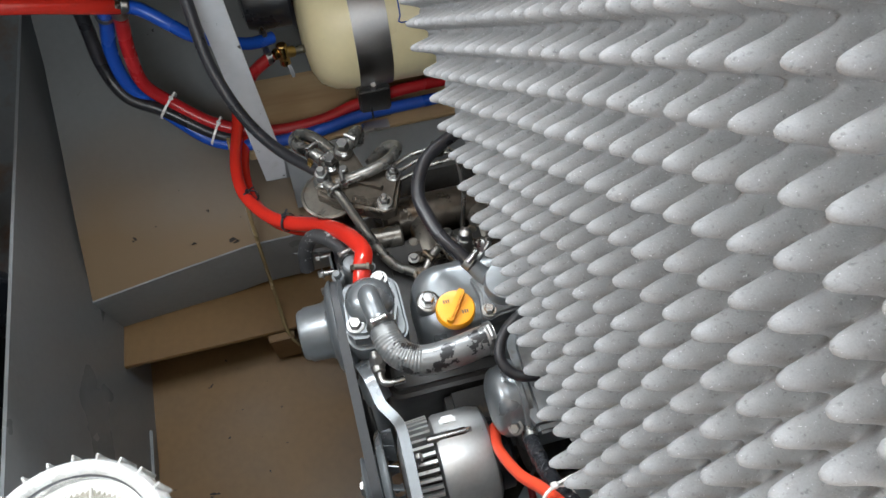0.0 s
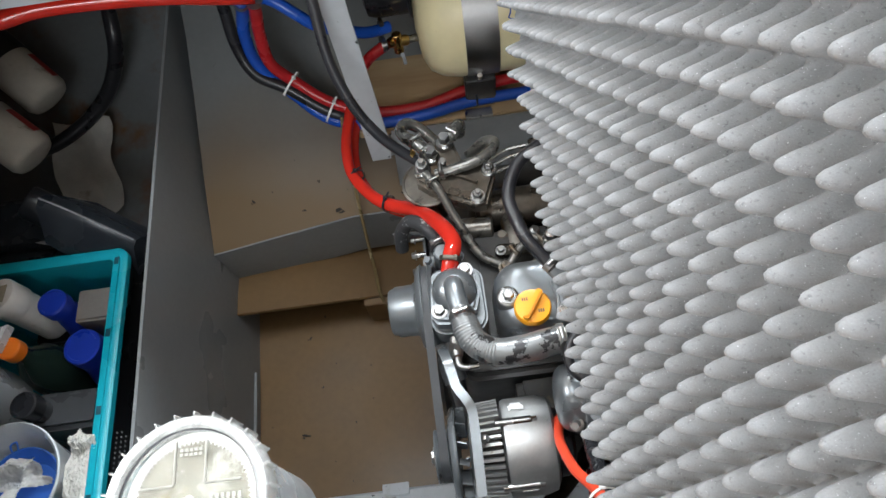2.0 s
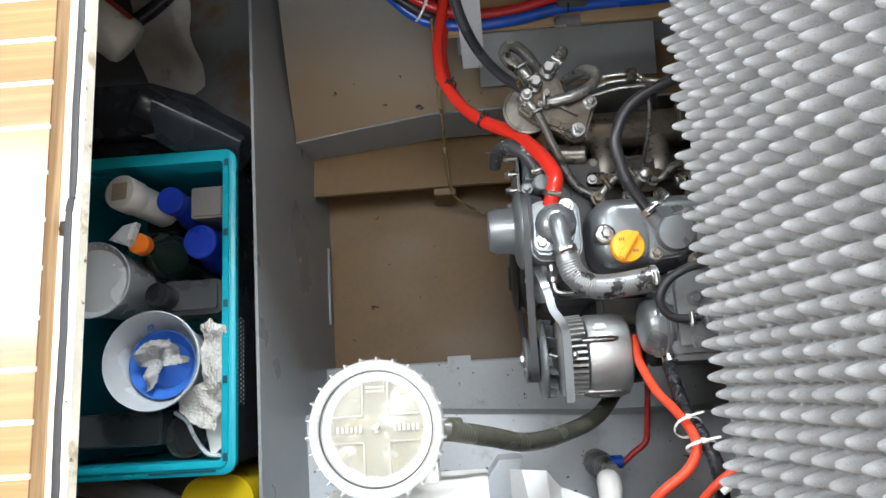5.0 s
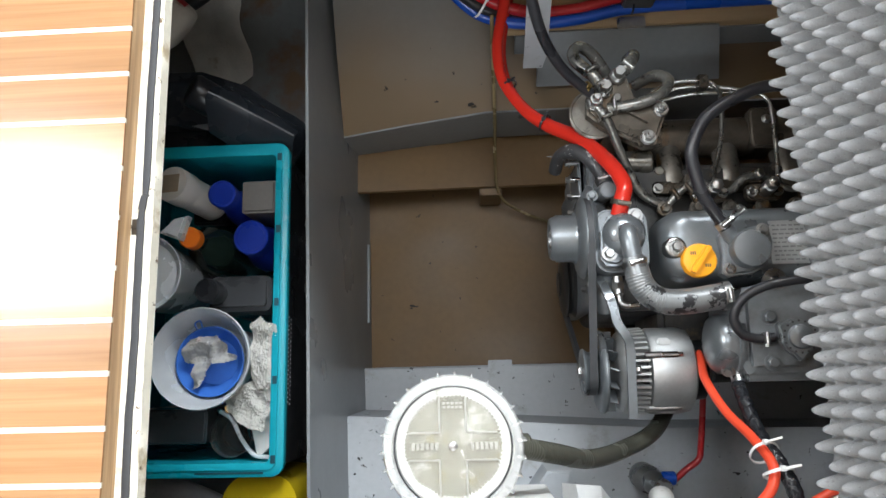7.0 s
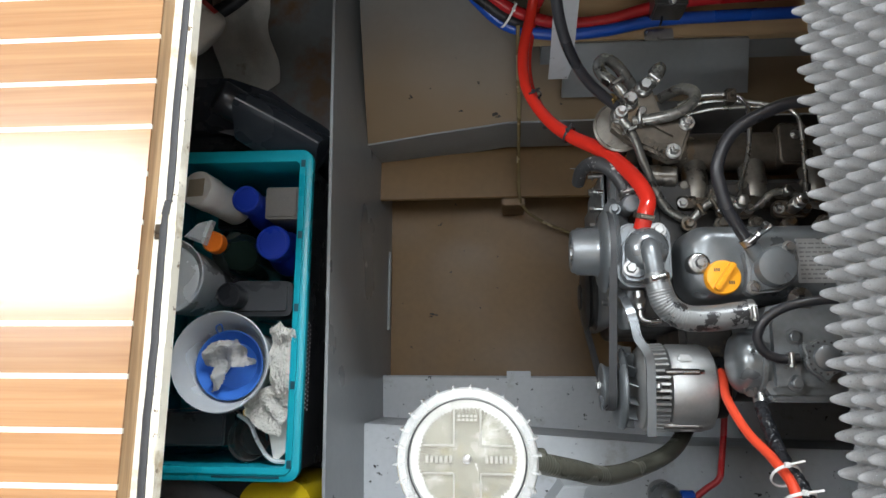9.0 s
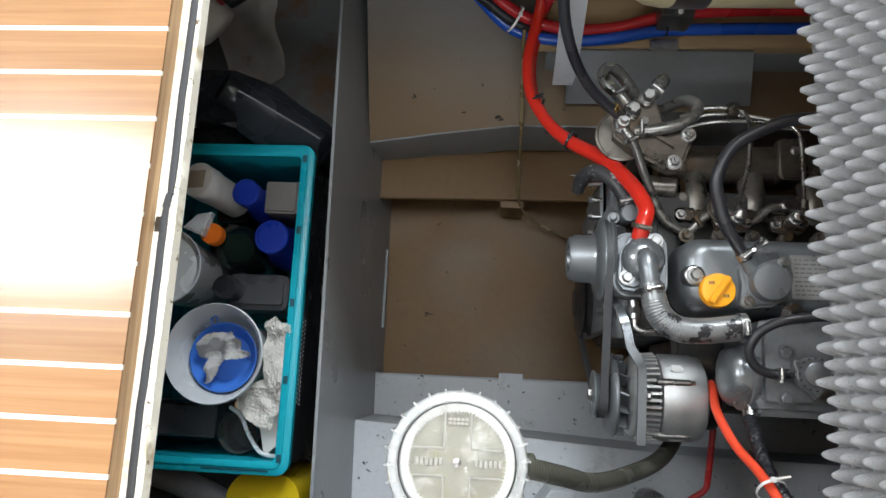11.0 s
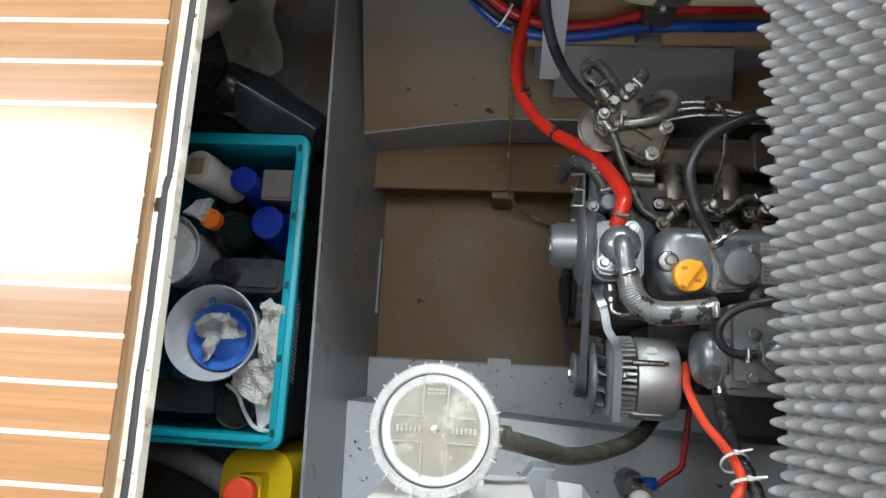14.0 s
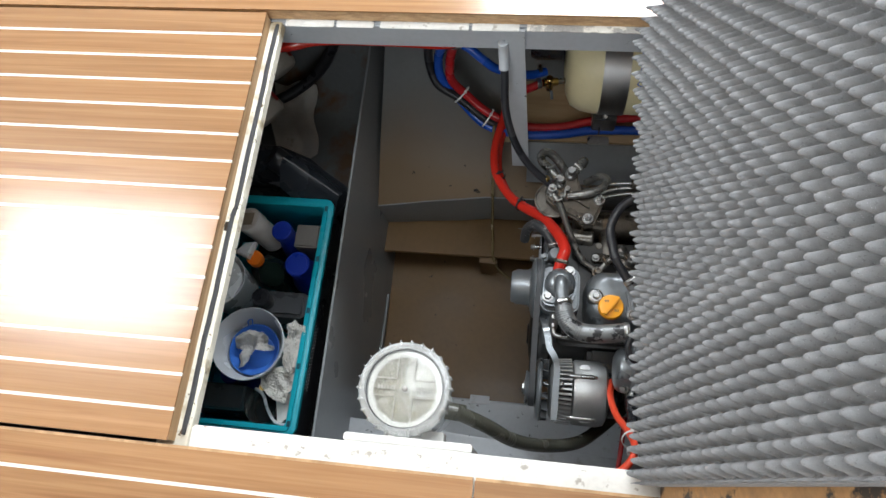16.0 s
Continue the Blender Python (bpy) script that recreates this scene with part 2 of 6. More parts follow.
REDCABLE = mat("red_battery_cable", (0.72, 0.07, 0.03), 0.4, 0, 0.08, 8, 100, 0.02)
BLUE = mat("blue_hose", (0.012, 0.075, 0.42), 0.28, 0, 0.10, 8, 100, 0.03)
YELLOW = mat("yellow_plastic", (0.80, 0.33, 0.012), 0.36, 0, 0.06, 12, 120, 0.04)
LEMON = mat("yellow_bucket", (0.75, 0.55, 0.012), 0.35, 0, 0.06, 10, 100, 0.03)
TEAL = mat("teal_crate_plastic", (0.006, 0.32, 0.405), 0.34, 0, 0.10, 8, 150, 0.04)
TEALDARK = mat("crate_recess_shade", (0.004, 0.05, 0.07), 0.5, 0, 0.1)
WHITEPL = mat("white_plastic", (0.78, 0.77, 0.74), 0.4, 0, 0.06, 9, 120, 0.04, spots=[((0.5, 0.46, 0.38), 0.68, 20.0, 0.08)])
TIE = mat("white_nylon_tie", (0.75, 0.75, 0.74), 0.4, 0, 0.05)
CREAMTANK = mat("cream_tank_paint", (0.80, 0.72, 0.45), 0.36, 0, 0.06, 7, 90, 0.03, spots=[((0.35, 0.24, 0.10), 0.70, 26.0, 0.04)])
CLEAR = mat("clear_plastic", (0.86, 0.87, 0.86), 0.16, 0, 0.04, 9, 90, 0.04, transmission=0.75)
GLASSY = mat("clear_lid_window", (0.90, 0.90, 0.88), 0.08, 0, 0.03, 9, 90, 0.05, transmission=0.96, rvar=0.04)
MILKY = mat("milky_plastic", (0.80, 0.84, 0.87), 0.26, 0, 0.05, 9, 90, 0.03, transmission=0.38, ior=1.35)
SILT = mat("dried_silt", (0.155, 0.146, 0.112), 0.6, 0, 0.35, 25, 150, 0.3, spots=[((0.33, 0.325, 0.29), 0.54, 34.0, 0.12), ((0.17, 0.145, 0.07), 0.56, 26.0, 0.1), ((0.50, 0.49, 0.46), 0.665, 80.0, 0.03)])
RIBCLEAR = mat("clouded_rib", (0.32, 0.315, 0.285), 0.3, 0, 0.15, 30, 150, 0.1)
CANBLACK = mat("dark_can_plastic", (0.022, 0.026, 0.032), 0.28, 0, 0.2, 10, 140, 0.05)
CANGLINT = mat("grey_can_glint", (0.12, 0.125, 0.135), 0.4, 0, 0.3, 30, 200, 0.05)
PIPESTEEL = mat("oiled_steel_pipe", (0.30, 0.295, 0.28), 0.28, 0.9, 0.25, 30, 200, 0.05)
TANLABEL = mat("browned_paper", (0.42, 0.36, 0.27), 0.8, 0, 0.12, 30, 200, 0.1)
CANISTER = mat("aged_canister_white", (0.50, 0.475, 0.42), 0.42, 0, 0.12, 12, 120, 0.05, spots=[((0.25, 0.20, 0.14), 0.62, 24.0, 0.1)])
FRINGE = mat("dried_salt", (0.47, 0.47, 0.45), 0.5, 0, 0.08, 30, 150, 0.2)
BOTTLEBLUE = mat("blue_plastic", (0.010, 0.035, 0.34), 0.35, 0, 0.08, 10, 100, 0.03)
FUNNELBLUE = mat("blue_funnel_plastic", (0.05, 0.18, 0.62), 0.38, 0, 0.08, 10, 100, 0.03)
ORANGE = mat("orange_plastic", (0.75, 0.17, 0.012), 0.38, 0, 0.06, 10, 100, 0.03)
GREENGLASS = mat("dark_green_glass", (0.018, 0.035, 0.028), 0.12, 0, 0.1, 10, 100, 0.0)
DARKBOTTLE = mat("dark_grey_bottle", (0.05, 0.053, 0.058), 0.3, 0, 0.15, 10, 100, 0.03)
BLACKPL = mat("black_plastic", (0.016, 0.017, 0.02), 0.32, 0, 0.2, 10, 140, 0.06)
CLOTH = mat("white_rag", (0.80, 0.785, 0.74), 0.95, 0, 0.14, 30, 420, 0.9, sheen=0.3, spots=[((0.38, 0.32, 0.24), 0.64, 14.0, 0.1)], dist=0.004)
PAPER = mat("tissue_paper", (0.66, 0.65, 0.62), 0.9, 0, 0.08, 20, 200, 0.2)
LABELGREY = mat("aluminium_nameplate", (0.52, 0.53, 0.53), 0.35, 0.7, 0.1, 30, 200, 0.05)
FAINT = mat("faint_print", (0.26, 0.27, 0.27), 0.5, 0.3, 0.2)
INK = mat("dark_print", (0.05, 0.05, 0.05), 0.6, 0, 0.1)
REDPRINT = mat("red_print", (0.40, 0.03, 0.03), 0.5, 0, 0.1)
GREENHOSE = mat("olive_suction_hose", (0.070, 0.070, 0.056), 0.22, 0, 0.15, 10, 120, 0.05)
CLEARBROWN = mat("aged_clear_tube", (0.30, 0.23, 0.12), 0.22, 0, 0.2, 12, 100, 0.03, transmission=0.3)
CEILING = mat("pale_bounce_lining", (0.74, 0.725, 0.70), 0.7, 0, 0.05, 3, 60, 0.05)
MUDDY = mat("locker_bottom", (0.135, 0.145, 0.15), 0.5, 0, 0.15, 6, 80, 0.08, spots=[((0.13, 0.075, 0.035), 0.52, 5.0, 0.12), ((0.03, 0.022, 0.015), 0.62, 9.0, 0.1)])

# ---------------------------------------------------------------- mesh helpers
ORIGIN = {}


def catmull(pts, steps=8, closed=False):
    p = [Vector(q) for q in pts]
    out, n = [], len(p)
    for i in range(n if closed else n - 1):
        a, b, c, d = ((p[(i + k) % n] if closed else p[min(max(i + k, 0), n - 1)]) for k in (-1, 0, 1, 2))
        for s in range(steps):
            t = s / steps
            out.append(0.5 * ((2 * b) + (c - a) * t + (2 * a - 5 * b + 4 * c - d) * t * t + (3 * b - a - 3 * c + d) * t ** 3))
    if not closed:
        out.append(p[-1])
    return out


def rings(bm, loops, closed=False, caps=True):
    vs = [[bm.verts.new(c) for c in loop] for loop in loops]
    k = len(vs[0])
    for i in range(len(vs) if closed else len(vs) - 1):
        a, b = vs[i], vs[(i + 1) % len(vs)]
        for j in range(k):
            bm.faces.new((a[j], a[(j + 1) % k], b[(j + 1) % k], b[j]))
    if caps and not closed:
        bm.faces.new(vs[0][::-1])
        bm.faces.new(vs[-1])
    return bm


def frame_of(axis):
    axis = Vector(axis).normalized()
    u = axis.orthogonal().normalized()
    return axis, u, axis.cross(u)


def lathe(bm, profile, origin, axis=(0, 0, 1), n=32, ring=False):
    """profile: (radius, height along the axis), from the start to the end; ring: it closes on itself."""
    ax, u, v = frame_of(axis)
    o = Vector(origin)
    return rings(bm, [[o + ax * h + (u * math.cos(2 * math.pi * j / n) + v * math.sin(2 * math.pi * j / n)) * max(r, 1e-4) for j in range(n)] for r, h in profile], ring)


def cyl(bm, p0, p1, r, n=24, bev=None):
    p0, p1 = Vector(p0), Vector(p1)
    h = (p1 - p0).length
    b = min(r * 0.2, h * 0.3, 0.002) if bev is None else bev
    return lathe(bm, [(r - b, 0), (r, b), (r, h - b), (r - b, h)], p0, p1 - p0, n)


def tube(bm, pts, r, n=12, steps=8, radii=None, closed=False):
    path = catmull(pts, steps, closed)
    loops, up = [], None
    m = len(path)
    for i, c in enumerate(path):
        d = (path[(i + 1) % m] - path[i - 1]) if closed else (path[min(i + 1, m - 1)] - path[max(i - 1, 0)])
        d.normalize()
        up = d.orthogonal().normalized() if up is None else (up - d * up.dot(d)).normalized()
        w = d.cross(up)
        rad = radii(i / (m - 1)) if radii else r
        loops.append([c + (up * math.cos(2 * math.pi * j / n) + w * math.sin(2 * math.pi * j / n)) * rad for j in range(n)])
    return rings(bm, loops, closed)


def strip(bm, pts, width, thick, across, steps=6, smooth=True):
    """A flat bar along a path; across: the direction of its width."""
    path = catmull(pts, steps) if smooth else [Vector(p) for p in pts]
    ac = Vector(across).normalized()
    loops = []
    for i, c in enumerate(path):
        d = (path[min(i + 1, len(path) - 1)] - path[max(i - 1, 0)]).normalized()
        w = (ac - d * ac.dot(d)).normalized()
        h = d.cross(w) * thick / 2
        w = w * width / 2
        loops.append([c + w + h, c - w + h, c - w - h, c + w - h])
    return rings(bm, loops)


def box(bm, lo, hi, bev=0.0, seg=2):
    b = bmesh.new()
    bmesh.ops.create_cube(b, size=1)
    for v in b.verts:
        v.co = [lo[i] + (v.co[i] + 0.5) * (hi[i] - lo[i]) for i in range(3)]
    if bev:
        bmesh.ops.bevel(b, geom=b.edges[:], offset=bev, segments=seg, affect="EDGES")
    return merge(bm, b)


def merge(bm, b):
    tmp = bpy.data.meshes.new("tmp")
    b.to_mesh(tmp)
    b.free()
    bm.from_mesh(tmp)
    bpy.data.meshes.remove(tmp)
    return bm


def prism(bm, outline, z0, z1, bev=0.0, seg=3, m=None, top_only=True):
    """An outline in x, y raised from z0 to z1, its upper edge rounded; m: a pose for the whole."""
    b = bmesh.new()
    lo = [b.verts.new((x, y, z0)) for x, y in outline]
    hi = [b.verts.new((x, y, z1)) for x, y in outline]
    k = len(outline)
    top = b.faces.new(hi)
    b.faces.new(lo[::-1])
    for i in range(k):
        b.faces.new((lo[i], lo[(i + 1) % k], hi[(i + 1) % k], hi[i]))
    bmesh.ops.recalc_face_normals(b, faces=b.faces[:])
    if bev:
        bmesh.ops.bevel(b, geom=list(top.edges) if top_only else b.edges[:], offset=bev, segments=seg, affect="EDGES")
    if m is not None:
        b.transform(m)
    return merge(bm, b)


def rounded(x0, x1, y0, y1, r, n=5):
    out = []
    for cx, cy, a in ((x1 - r, y0 + r, -90), (x1 - r, y1 - r, 0), (x0 + r, y1 - r, 90), (x0 + r, y0 + r, 180)):
        for i in range(n + 1):
            t = radians(a + 90 * i / n)
            out.append((cx + r * math.cos(t), cy + r * math.sin(t)))
    return out


def hexbolt(bm, p, axis=(0, 0, 1), r=0.006, h=0.005, washer=True):
    p, ax = Vector(p), Vector(axis).normalized()
    if washer:
        cyl(bm, p, p + ax * 0.0015, r * 1.45, 20, 0.0003)
    lathe(bm, [(r, 0), (r, h * 0.8), (r * 0.82, h)], p + ax * 0.0015, axis, 6)
    return bm


def clamp_band(bm, c, axis, r, w=0.009):
    """A worm-drive hose clip with its screw housing."""
    c, (ax, u, v) = Vector(c), frame_of(axis)
    lathe(bm, [(r, -w / 2), (r + 0.0012, -w / 2), (r + 0.0012, w / 2), (r, w / 2)], c, ax, 28, True)
    up = Vector((0, 0, 1)) - ax * ax.z
    up = up.normalized() if up.length > 0.2 else u
    side = ax.cross(up)
    b = c + up * (r + 0.003)
    cyl(bm, b - side * 0.008, b + side * 0.007, 0.0032, 10)
    lathe(bm, [(0.0042, 0), (0.0042, 0.004)], b + side * 0.007, side, 6)
    return bm


def link(name, bm, material, angle=38):
    me = bpy.data.meshes.new(name)
    bmesh.ops.recalc_face_normals(bm, faces=bm.faces[:])
    bm.to_mesh(me)
    bm.free()
    me.materials.append(material)
    me.polygons.foreach_set("use_smooth", [True] * len(me.polygons))
    me.set_sharp_from_angle(angle=radians(angle))
    return me


def thing(name, base, label, category, group="", kind=""):
    """An Empty at the thing's base, to which its parts belong."""
    ob = new(name)
    ob.empty_display_size = 0.02
    ob.location = base
    ORIGIN[ob.name] = Vector(base)
    return tagged(ob, label, category, group, kind)


def part(name, bm, material, parent, label="", angle=42):
    o = ORIGIN[parent.name]
    bm.transform(Matrix.Translation(-o))
    ob = new(name, link(name, bm, material, angle))
    ob.parent = parent
    ORIGIN[ob.name] = o
    return tagged(ob, label)


def solo(name, bm, material, label, category, group="", kind="", angle=38):
    """A thing of a single mesh, with its origin at its own foot."""
    cs = [v.co for v in bm.verts]
    o = Vector((sum(c.x for c in cs) / len(cs), sum(c.y for c in cs) / len(cs), min(c.z for c in cs)))
    bm.transform(Matrix.Translation(-o))
    ob = new(name, link(name, bm, material, angle))
    ob.location = o
    ORIGIN[ob.name] = o
    return tagged(ob, label, category, group, kind)


def structure(name, bm, material, label, category, angle=38):
    ob = new(name, link(name, bm, material, angle))
    ORIGIN[ob.name] = Vector((0, 0, 0))
    return tagged(ob, label, category, "", "structure")


def B():
    return bmesh.new()


# ---------------------------------------------------------------- engine bay
bm = B()
rings(bm, [[(-0.4828 - 0.0217 * y, y, -0.4228 - 0.0117 * y), (-0.464, y, -1.0), (-0.469, y, -1.0), (-0.4878 - 0.0217 * y, y, -0.4228 - 0.0117 * y)] for y in (-0.45, 0.2, 0.8, 1.5)])
structure("wall_bulkhead", bm, GREY, "grey painted steel bulkhead between engine bay and side locker", "wall")

bm = box(B(), (-0.474, 0.10, -0.96), (1.4, 0.74, -0.90))
for v in bm.verts:
    if v.co.z > -0.93:
        v.co.z = -0.912 + 0.055 * (v.co.y - 0.19)
structure("floor_bilge", bm, TAN, "tan bilge floor with dark specks", "floor")

bm = B()
rings(bm, [[(x, y0, z), (x, y0 + 0.002, z + 0.0025), (x, 0.71, z - 0.006), (x, 0.71, z - 0.014), (x, y0, z - 0.006)] for x, y0, z in ((-0.474, 0.554, -0.768), (-0.2, 0.561, -0.784), (1.4, 0.561, -0.784))])
structure("floor_step", bm, TAN, "tan painted steel stringer flange over the bilge", "step")
bm = box(B(), (-0.214, 0.545, -0.874), (-0.166, 0.5595, -0.786), 0.002)
structure("trim_step_bracket", bm, TAN, "small tan bracket under the stringer step", "bracket")
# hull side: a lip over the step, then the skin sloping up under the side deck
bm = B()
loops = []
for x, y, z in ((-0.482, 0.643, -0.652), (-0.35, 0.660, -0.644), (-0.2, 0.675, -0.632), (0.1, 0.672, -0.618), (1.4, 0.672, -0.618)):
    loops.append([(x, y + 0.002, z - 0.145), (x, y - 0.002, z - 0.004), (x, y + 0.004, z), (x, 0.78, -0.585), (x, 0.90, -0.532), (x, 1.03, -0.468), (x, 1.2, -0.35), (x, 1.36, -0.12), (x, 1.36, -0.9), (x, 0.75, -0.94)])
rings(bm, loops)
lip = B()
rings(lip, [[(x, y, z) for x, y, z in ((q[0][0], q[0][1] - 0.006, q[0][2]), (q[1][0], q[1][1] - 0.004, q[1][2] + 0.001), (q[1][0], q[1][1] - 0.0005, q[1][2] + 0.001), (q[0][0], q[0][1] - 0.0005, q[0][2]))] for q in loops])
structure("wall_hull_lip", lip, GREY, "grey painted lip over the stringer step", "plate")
structure("wall_hull_side", bm, HULL, "grey painted hull side with warm reflected light coloured in low down", "hull")
bm = B()
rings(bm, [[(x, 0.704, -0.600), (u, 0.768, -0.512), (u, 0.776, -0.520), (x, 0.712, -0.608)] for x, u in ((-0.10, -0.10), (0.242, 0.220))])
structure("wall_stringer_plate", bm, GREY, "grey painted sloping plate below the wooden shelf", "plate")
bm = B()
rings(bm, [[(x, 0.76, -0.66), (x, 0.775, -0.535), (x, 0.80, -0.535), (x, 0.80, -0.66)] for x in (-0.14, 1.2)])
structure("wall_stringer_back", bm, GREY, "grey hull stringer behind the engine", "plate")

bm = B()
rings(bm, [[(x, -0.6, -0.97), (x, -0.6, -0.667), (x, y - 0.006, -0.667), (x, y, -0.670), (x, y + 0.005, -0.833), (x, 0.183, -0.833), (x, 0.187, -0.837), (x, 0.187, -0.97)] for x, y in ((-0.481, 0.096), (-0.30, 0.088), (0.10, 0.064), (0.40, 0.060), (1.4, 0.060))])
structure("floor_ledge", bm, LIGHTGREY, "light grey painted engine-bed ledge with chipped specks", "ledge")
bm = box(B(), (-0.208, 0.175, -0.834), (-0.158, 0.197, -0.828), 0.001)
structure("trim_ledge_tab", bm, LIGHTGREY, "small grey tab on the engine-bed ledge", "bracket")
bm = box(B(), (-0.4720, 0.285, -0.878), (-0.4650, 0.462, -0.866), 0.002)
structure("trim_bulkhead_rail", bm, GREY, "short grey rail welded to the bulkhead", "rail")
# curled paint flakes and dirt on the bilge paint
rng = random.Random(8)
bm = B()
FLAKES = [(-0.355, 0.529, 0.008), (-0.331, 0.419, 0.006), (-0.374, 0.324, 0.013), (-0.321, 0.576, 0.006), (-0.226, 0.453, 0.004), (-0.265, 0.338, 0.005), (-0.42, 0.25, 0.005),
          (-0.257, 0.740, 0.006), (-0.292, 0.693, 0.006), (-0.227, 0.686, 0.013), (-0.390, 0.720, 0.008), (-0.220, 0.681, 0.007), (-0.10, 0.70, 0.005),
          (-0.228, 0.180, 0.005), (-0.204, 0.177, 0.007), (-0.05, 0.109, 0.007), (-0.187, 0.170, 0.006), (-0.444, 0.007, 0.006), (-0.453, 0.020, 0.007), (-0.461, -0.007, 0.005)]
for x, y, r in FLAKES:
    if y > 0.65:
        z, tilt = -0.632 + 0.465 * (y - 0.679) + 0.0015, 0.465
    elif y > 0.187:
        z, tilt = -0.912 + 0.055 * (y - 0.19) + 0.0012, 0.055
    else:
        z, tilt = (-0.8318, 0.0) if y > 0.09 else (-0.6658, 0.0)
    a0 = rng.uniform(0, 6.28)
    for k in range(3):
        ox, oy, rr = rng.uniform(-r, r) * 0.8 * (k > 0), rng.uniform(-r, r) * 0.5 * (k > 0), r * (0.62 if k == 0 else 0.34)
        ring_ = []
        for i in range(9):
            a = 2 * math.pi * i / 9
            q = rr * rng.uniform(0.45, 1.0)
            dx, dy = q * math.cos(a), 0.5 * q * math.sin(a)
            px, py = ox + dx * math.cos(a0) - dy * math.sin(a0), oy + dx * math.sin(a0) + dy * math.cos(a0)
            ring_.append((x + px, y + py, z + tilt * py))
        rings(bm, [ring_, [(p, q, h + rng.uniform(0.0004, 0.0014)) for p, q, h in ring_]])
tagged(solo("paint_flakes", bm, DIRTFLAKE, "dark curled paint flakes scattered on the bilge paint", "flakes"), kind="stuff")

bm = box(B(), (1.38, -0.6, -1.0), (1.42, 1.4, 0.0))
structure("wall_bay_end", bm, GREY, "grey end wall of the engine bay", "wall")
bm = box(B(), (-1.9, -0.64, -1.0), (1.42, -0.6, 0.0))
structure("wall_bay_side", bm, GREY, "grey side wall of the engine bay", "wall")
# locker beside the bulkhead
bm = B()
rings(bm, [[(x, -0.6, -0.72), (x, 0.55, -0.71), (x, 0.70, -0.665), (x, 0.95, -0.60), (x, 1.2, -0.45), (x, 1.36, -0.12), (x, 1.36, -0.98), (x, -0.6, -0.98)] for x in (-1.9, -0.4795)])
structure("floor_locker", bm, MUDDY, "dark brown-stained bottom of the side locker", "floor")
bm = box(B(), (-1.94, -0.6, -1.0), (-1.9, 1.4, 0.0))
structure("wall_locker_end", bm, GREY, "dark grey end wall of the side locker", "wall")

# hatch frame: flanges that carry the boards
rng = random.Random(21)
bm = B()
ys = [-0.06 + 0.7815 * i / 90 for i in range(91)]
rings(bm, [[(-0.60, y, -0.045), (-0.60, y, -0.027), (-0.553 + rng.uniform(-0.0006, 0.0006), y, -0.027), (-0.5510 + rng.uniform(-0.0008, 0.0006), y, -0.0285), (-0.5510, y, -0.045)] for y in ys])
structure("trim_hatch_frame_side", bm, CREAM, "cream painted hatch flange with flaking edge", "hatch frame")
bm = B()
for y0, y1, x in ((-0.01, 0.337, -0.5648), (0.352, 0.715, -0.5625)):
    k = 24
    loops = []
    for i in range(k + 1):
        y = y0 + (y1 - y0) * i / k
        w = 0.0036 if 0 < i < k else 0.0026
        xc = x + 0.0038 + 0.0005 * math.sin(y * 37) + rng.uniform(-0.0003, 0.0003)
        loops.append([(xc - w, y, -0.0268), (xc - w, y, -0.0243), (xc - w * 0.7, y, -0.0236), (xc + w * 0.7, y, -0.0236), (xc + w, y, -0.0243), (xc + w, y, -0.0268)])
    rings(bm, loops)
rings(bm, [[(-0.5648 + a, y, -0.0268), (-0.5648 + a, y, -0.0240), (-0.5575 + c, y, -0.0240), (-0.5575 + c, y, -0.0268)] for y, a, c in ((0.337, 0, 0), (0.350, 0.0022, 0.0012), (0.3515, 0.0030, 0.0034))])
structure("trim_hatch_seal", bm, RUBBER, "worn grey rubber seal strip along the hatch", "seal")
bm = box(B(), (-0.5710, 0.311, -0.0272), (-0.5625, 0.327, -0.0255), 0.0006)
box(bm, (-0.5710, 0.3165, -0.0258), (-0.5622, 0.3215, -0.0245), 0.0006)
structure("trim_seal_clip", bm, GRIMY, "small metal clip across the hatch seal", "clip")
bm = box(B(), (-0.5500, -0.075, -0.052), (1.2, 0.006, -0.024), 0.003)
structure("trim_hatch_frame_near", bm, WHITEFLAKE, "white painted hatch flange with flaking paint", "hatch frame")
bm = box(B(), (-0.60, 0.722, -0.090), (1.2, 0.760, -0.030), 0.003)
structure("trim_deck_beam", bm, BEAM, "light grey painted steel beam under the cabin sole", "beam")
rng = random.Random(4)
bm, x = B(), -0.545
while x < -0.20:
    w = rng.uniform(0.06, 0.19)
    box(bm, (x, 0.714 + rng.uniform(0, 0.003), -0.0298), (x + w, 0.735, -0.0266 - rng.uniform(0, 0.002)), 0.0012)
    x += w + rng.uniform(0.003, 0.014)
structure("trim_beam_sealant", bm, WHITEFLAKE, "broken white sealant along the beam", "sealant")
bm = B()
loops = []
for i in range(141):
    px = x + (0.60 - x) * i / 140
    q = 0.0022 * noise.noise(Vector((px * 60, 1, 0))) + 0.0014 * noise.noise(Vector((px * 190, 5, 0)))
    loops.append([(px, 0.716 + q, -0.0298), (px, 0.7165 + q, -0.0280 + q * 0.3), (px, 0.722, -0.0268 + q * 0.5), (px, 0.735, -0.0266), (px, 0.735, -0.0298)])
rings(bm, loops)
structure("trim_beam_crust", bm, MORTAR, "rough grey remains of old sealant on the beam", "sealant")
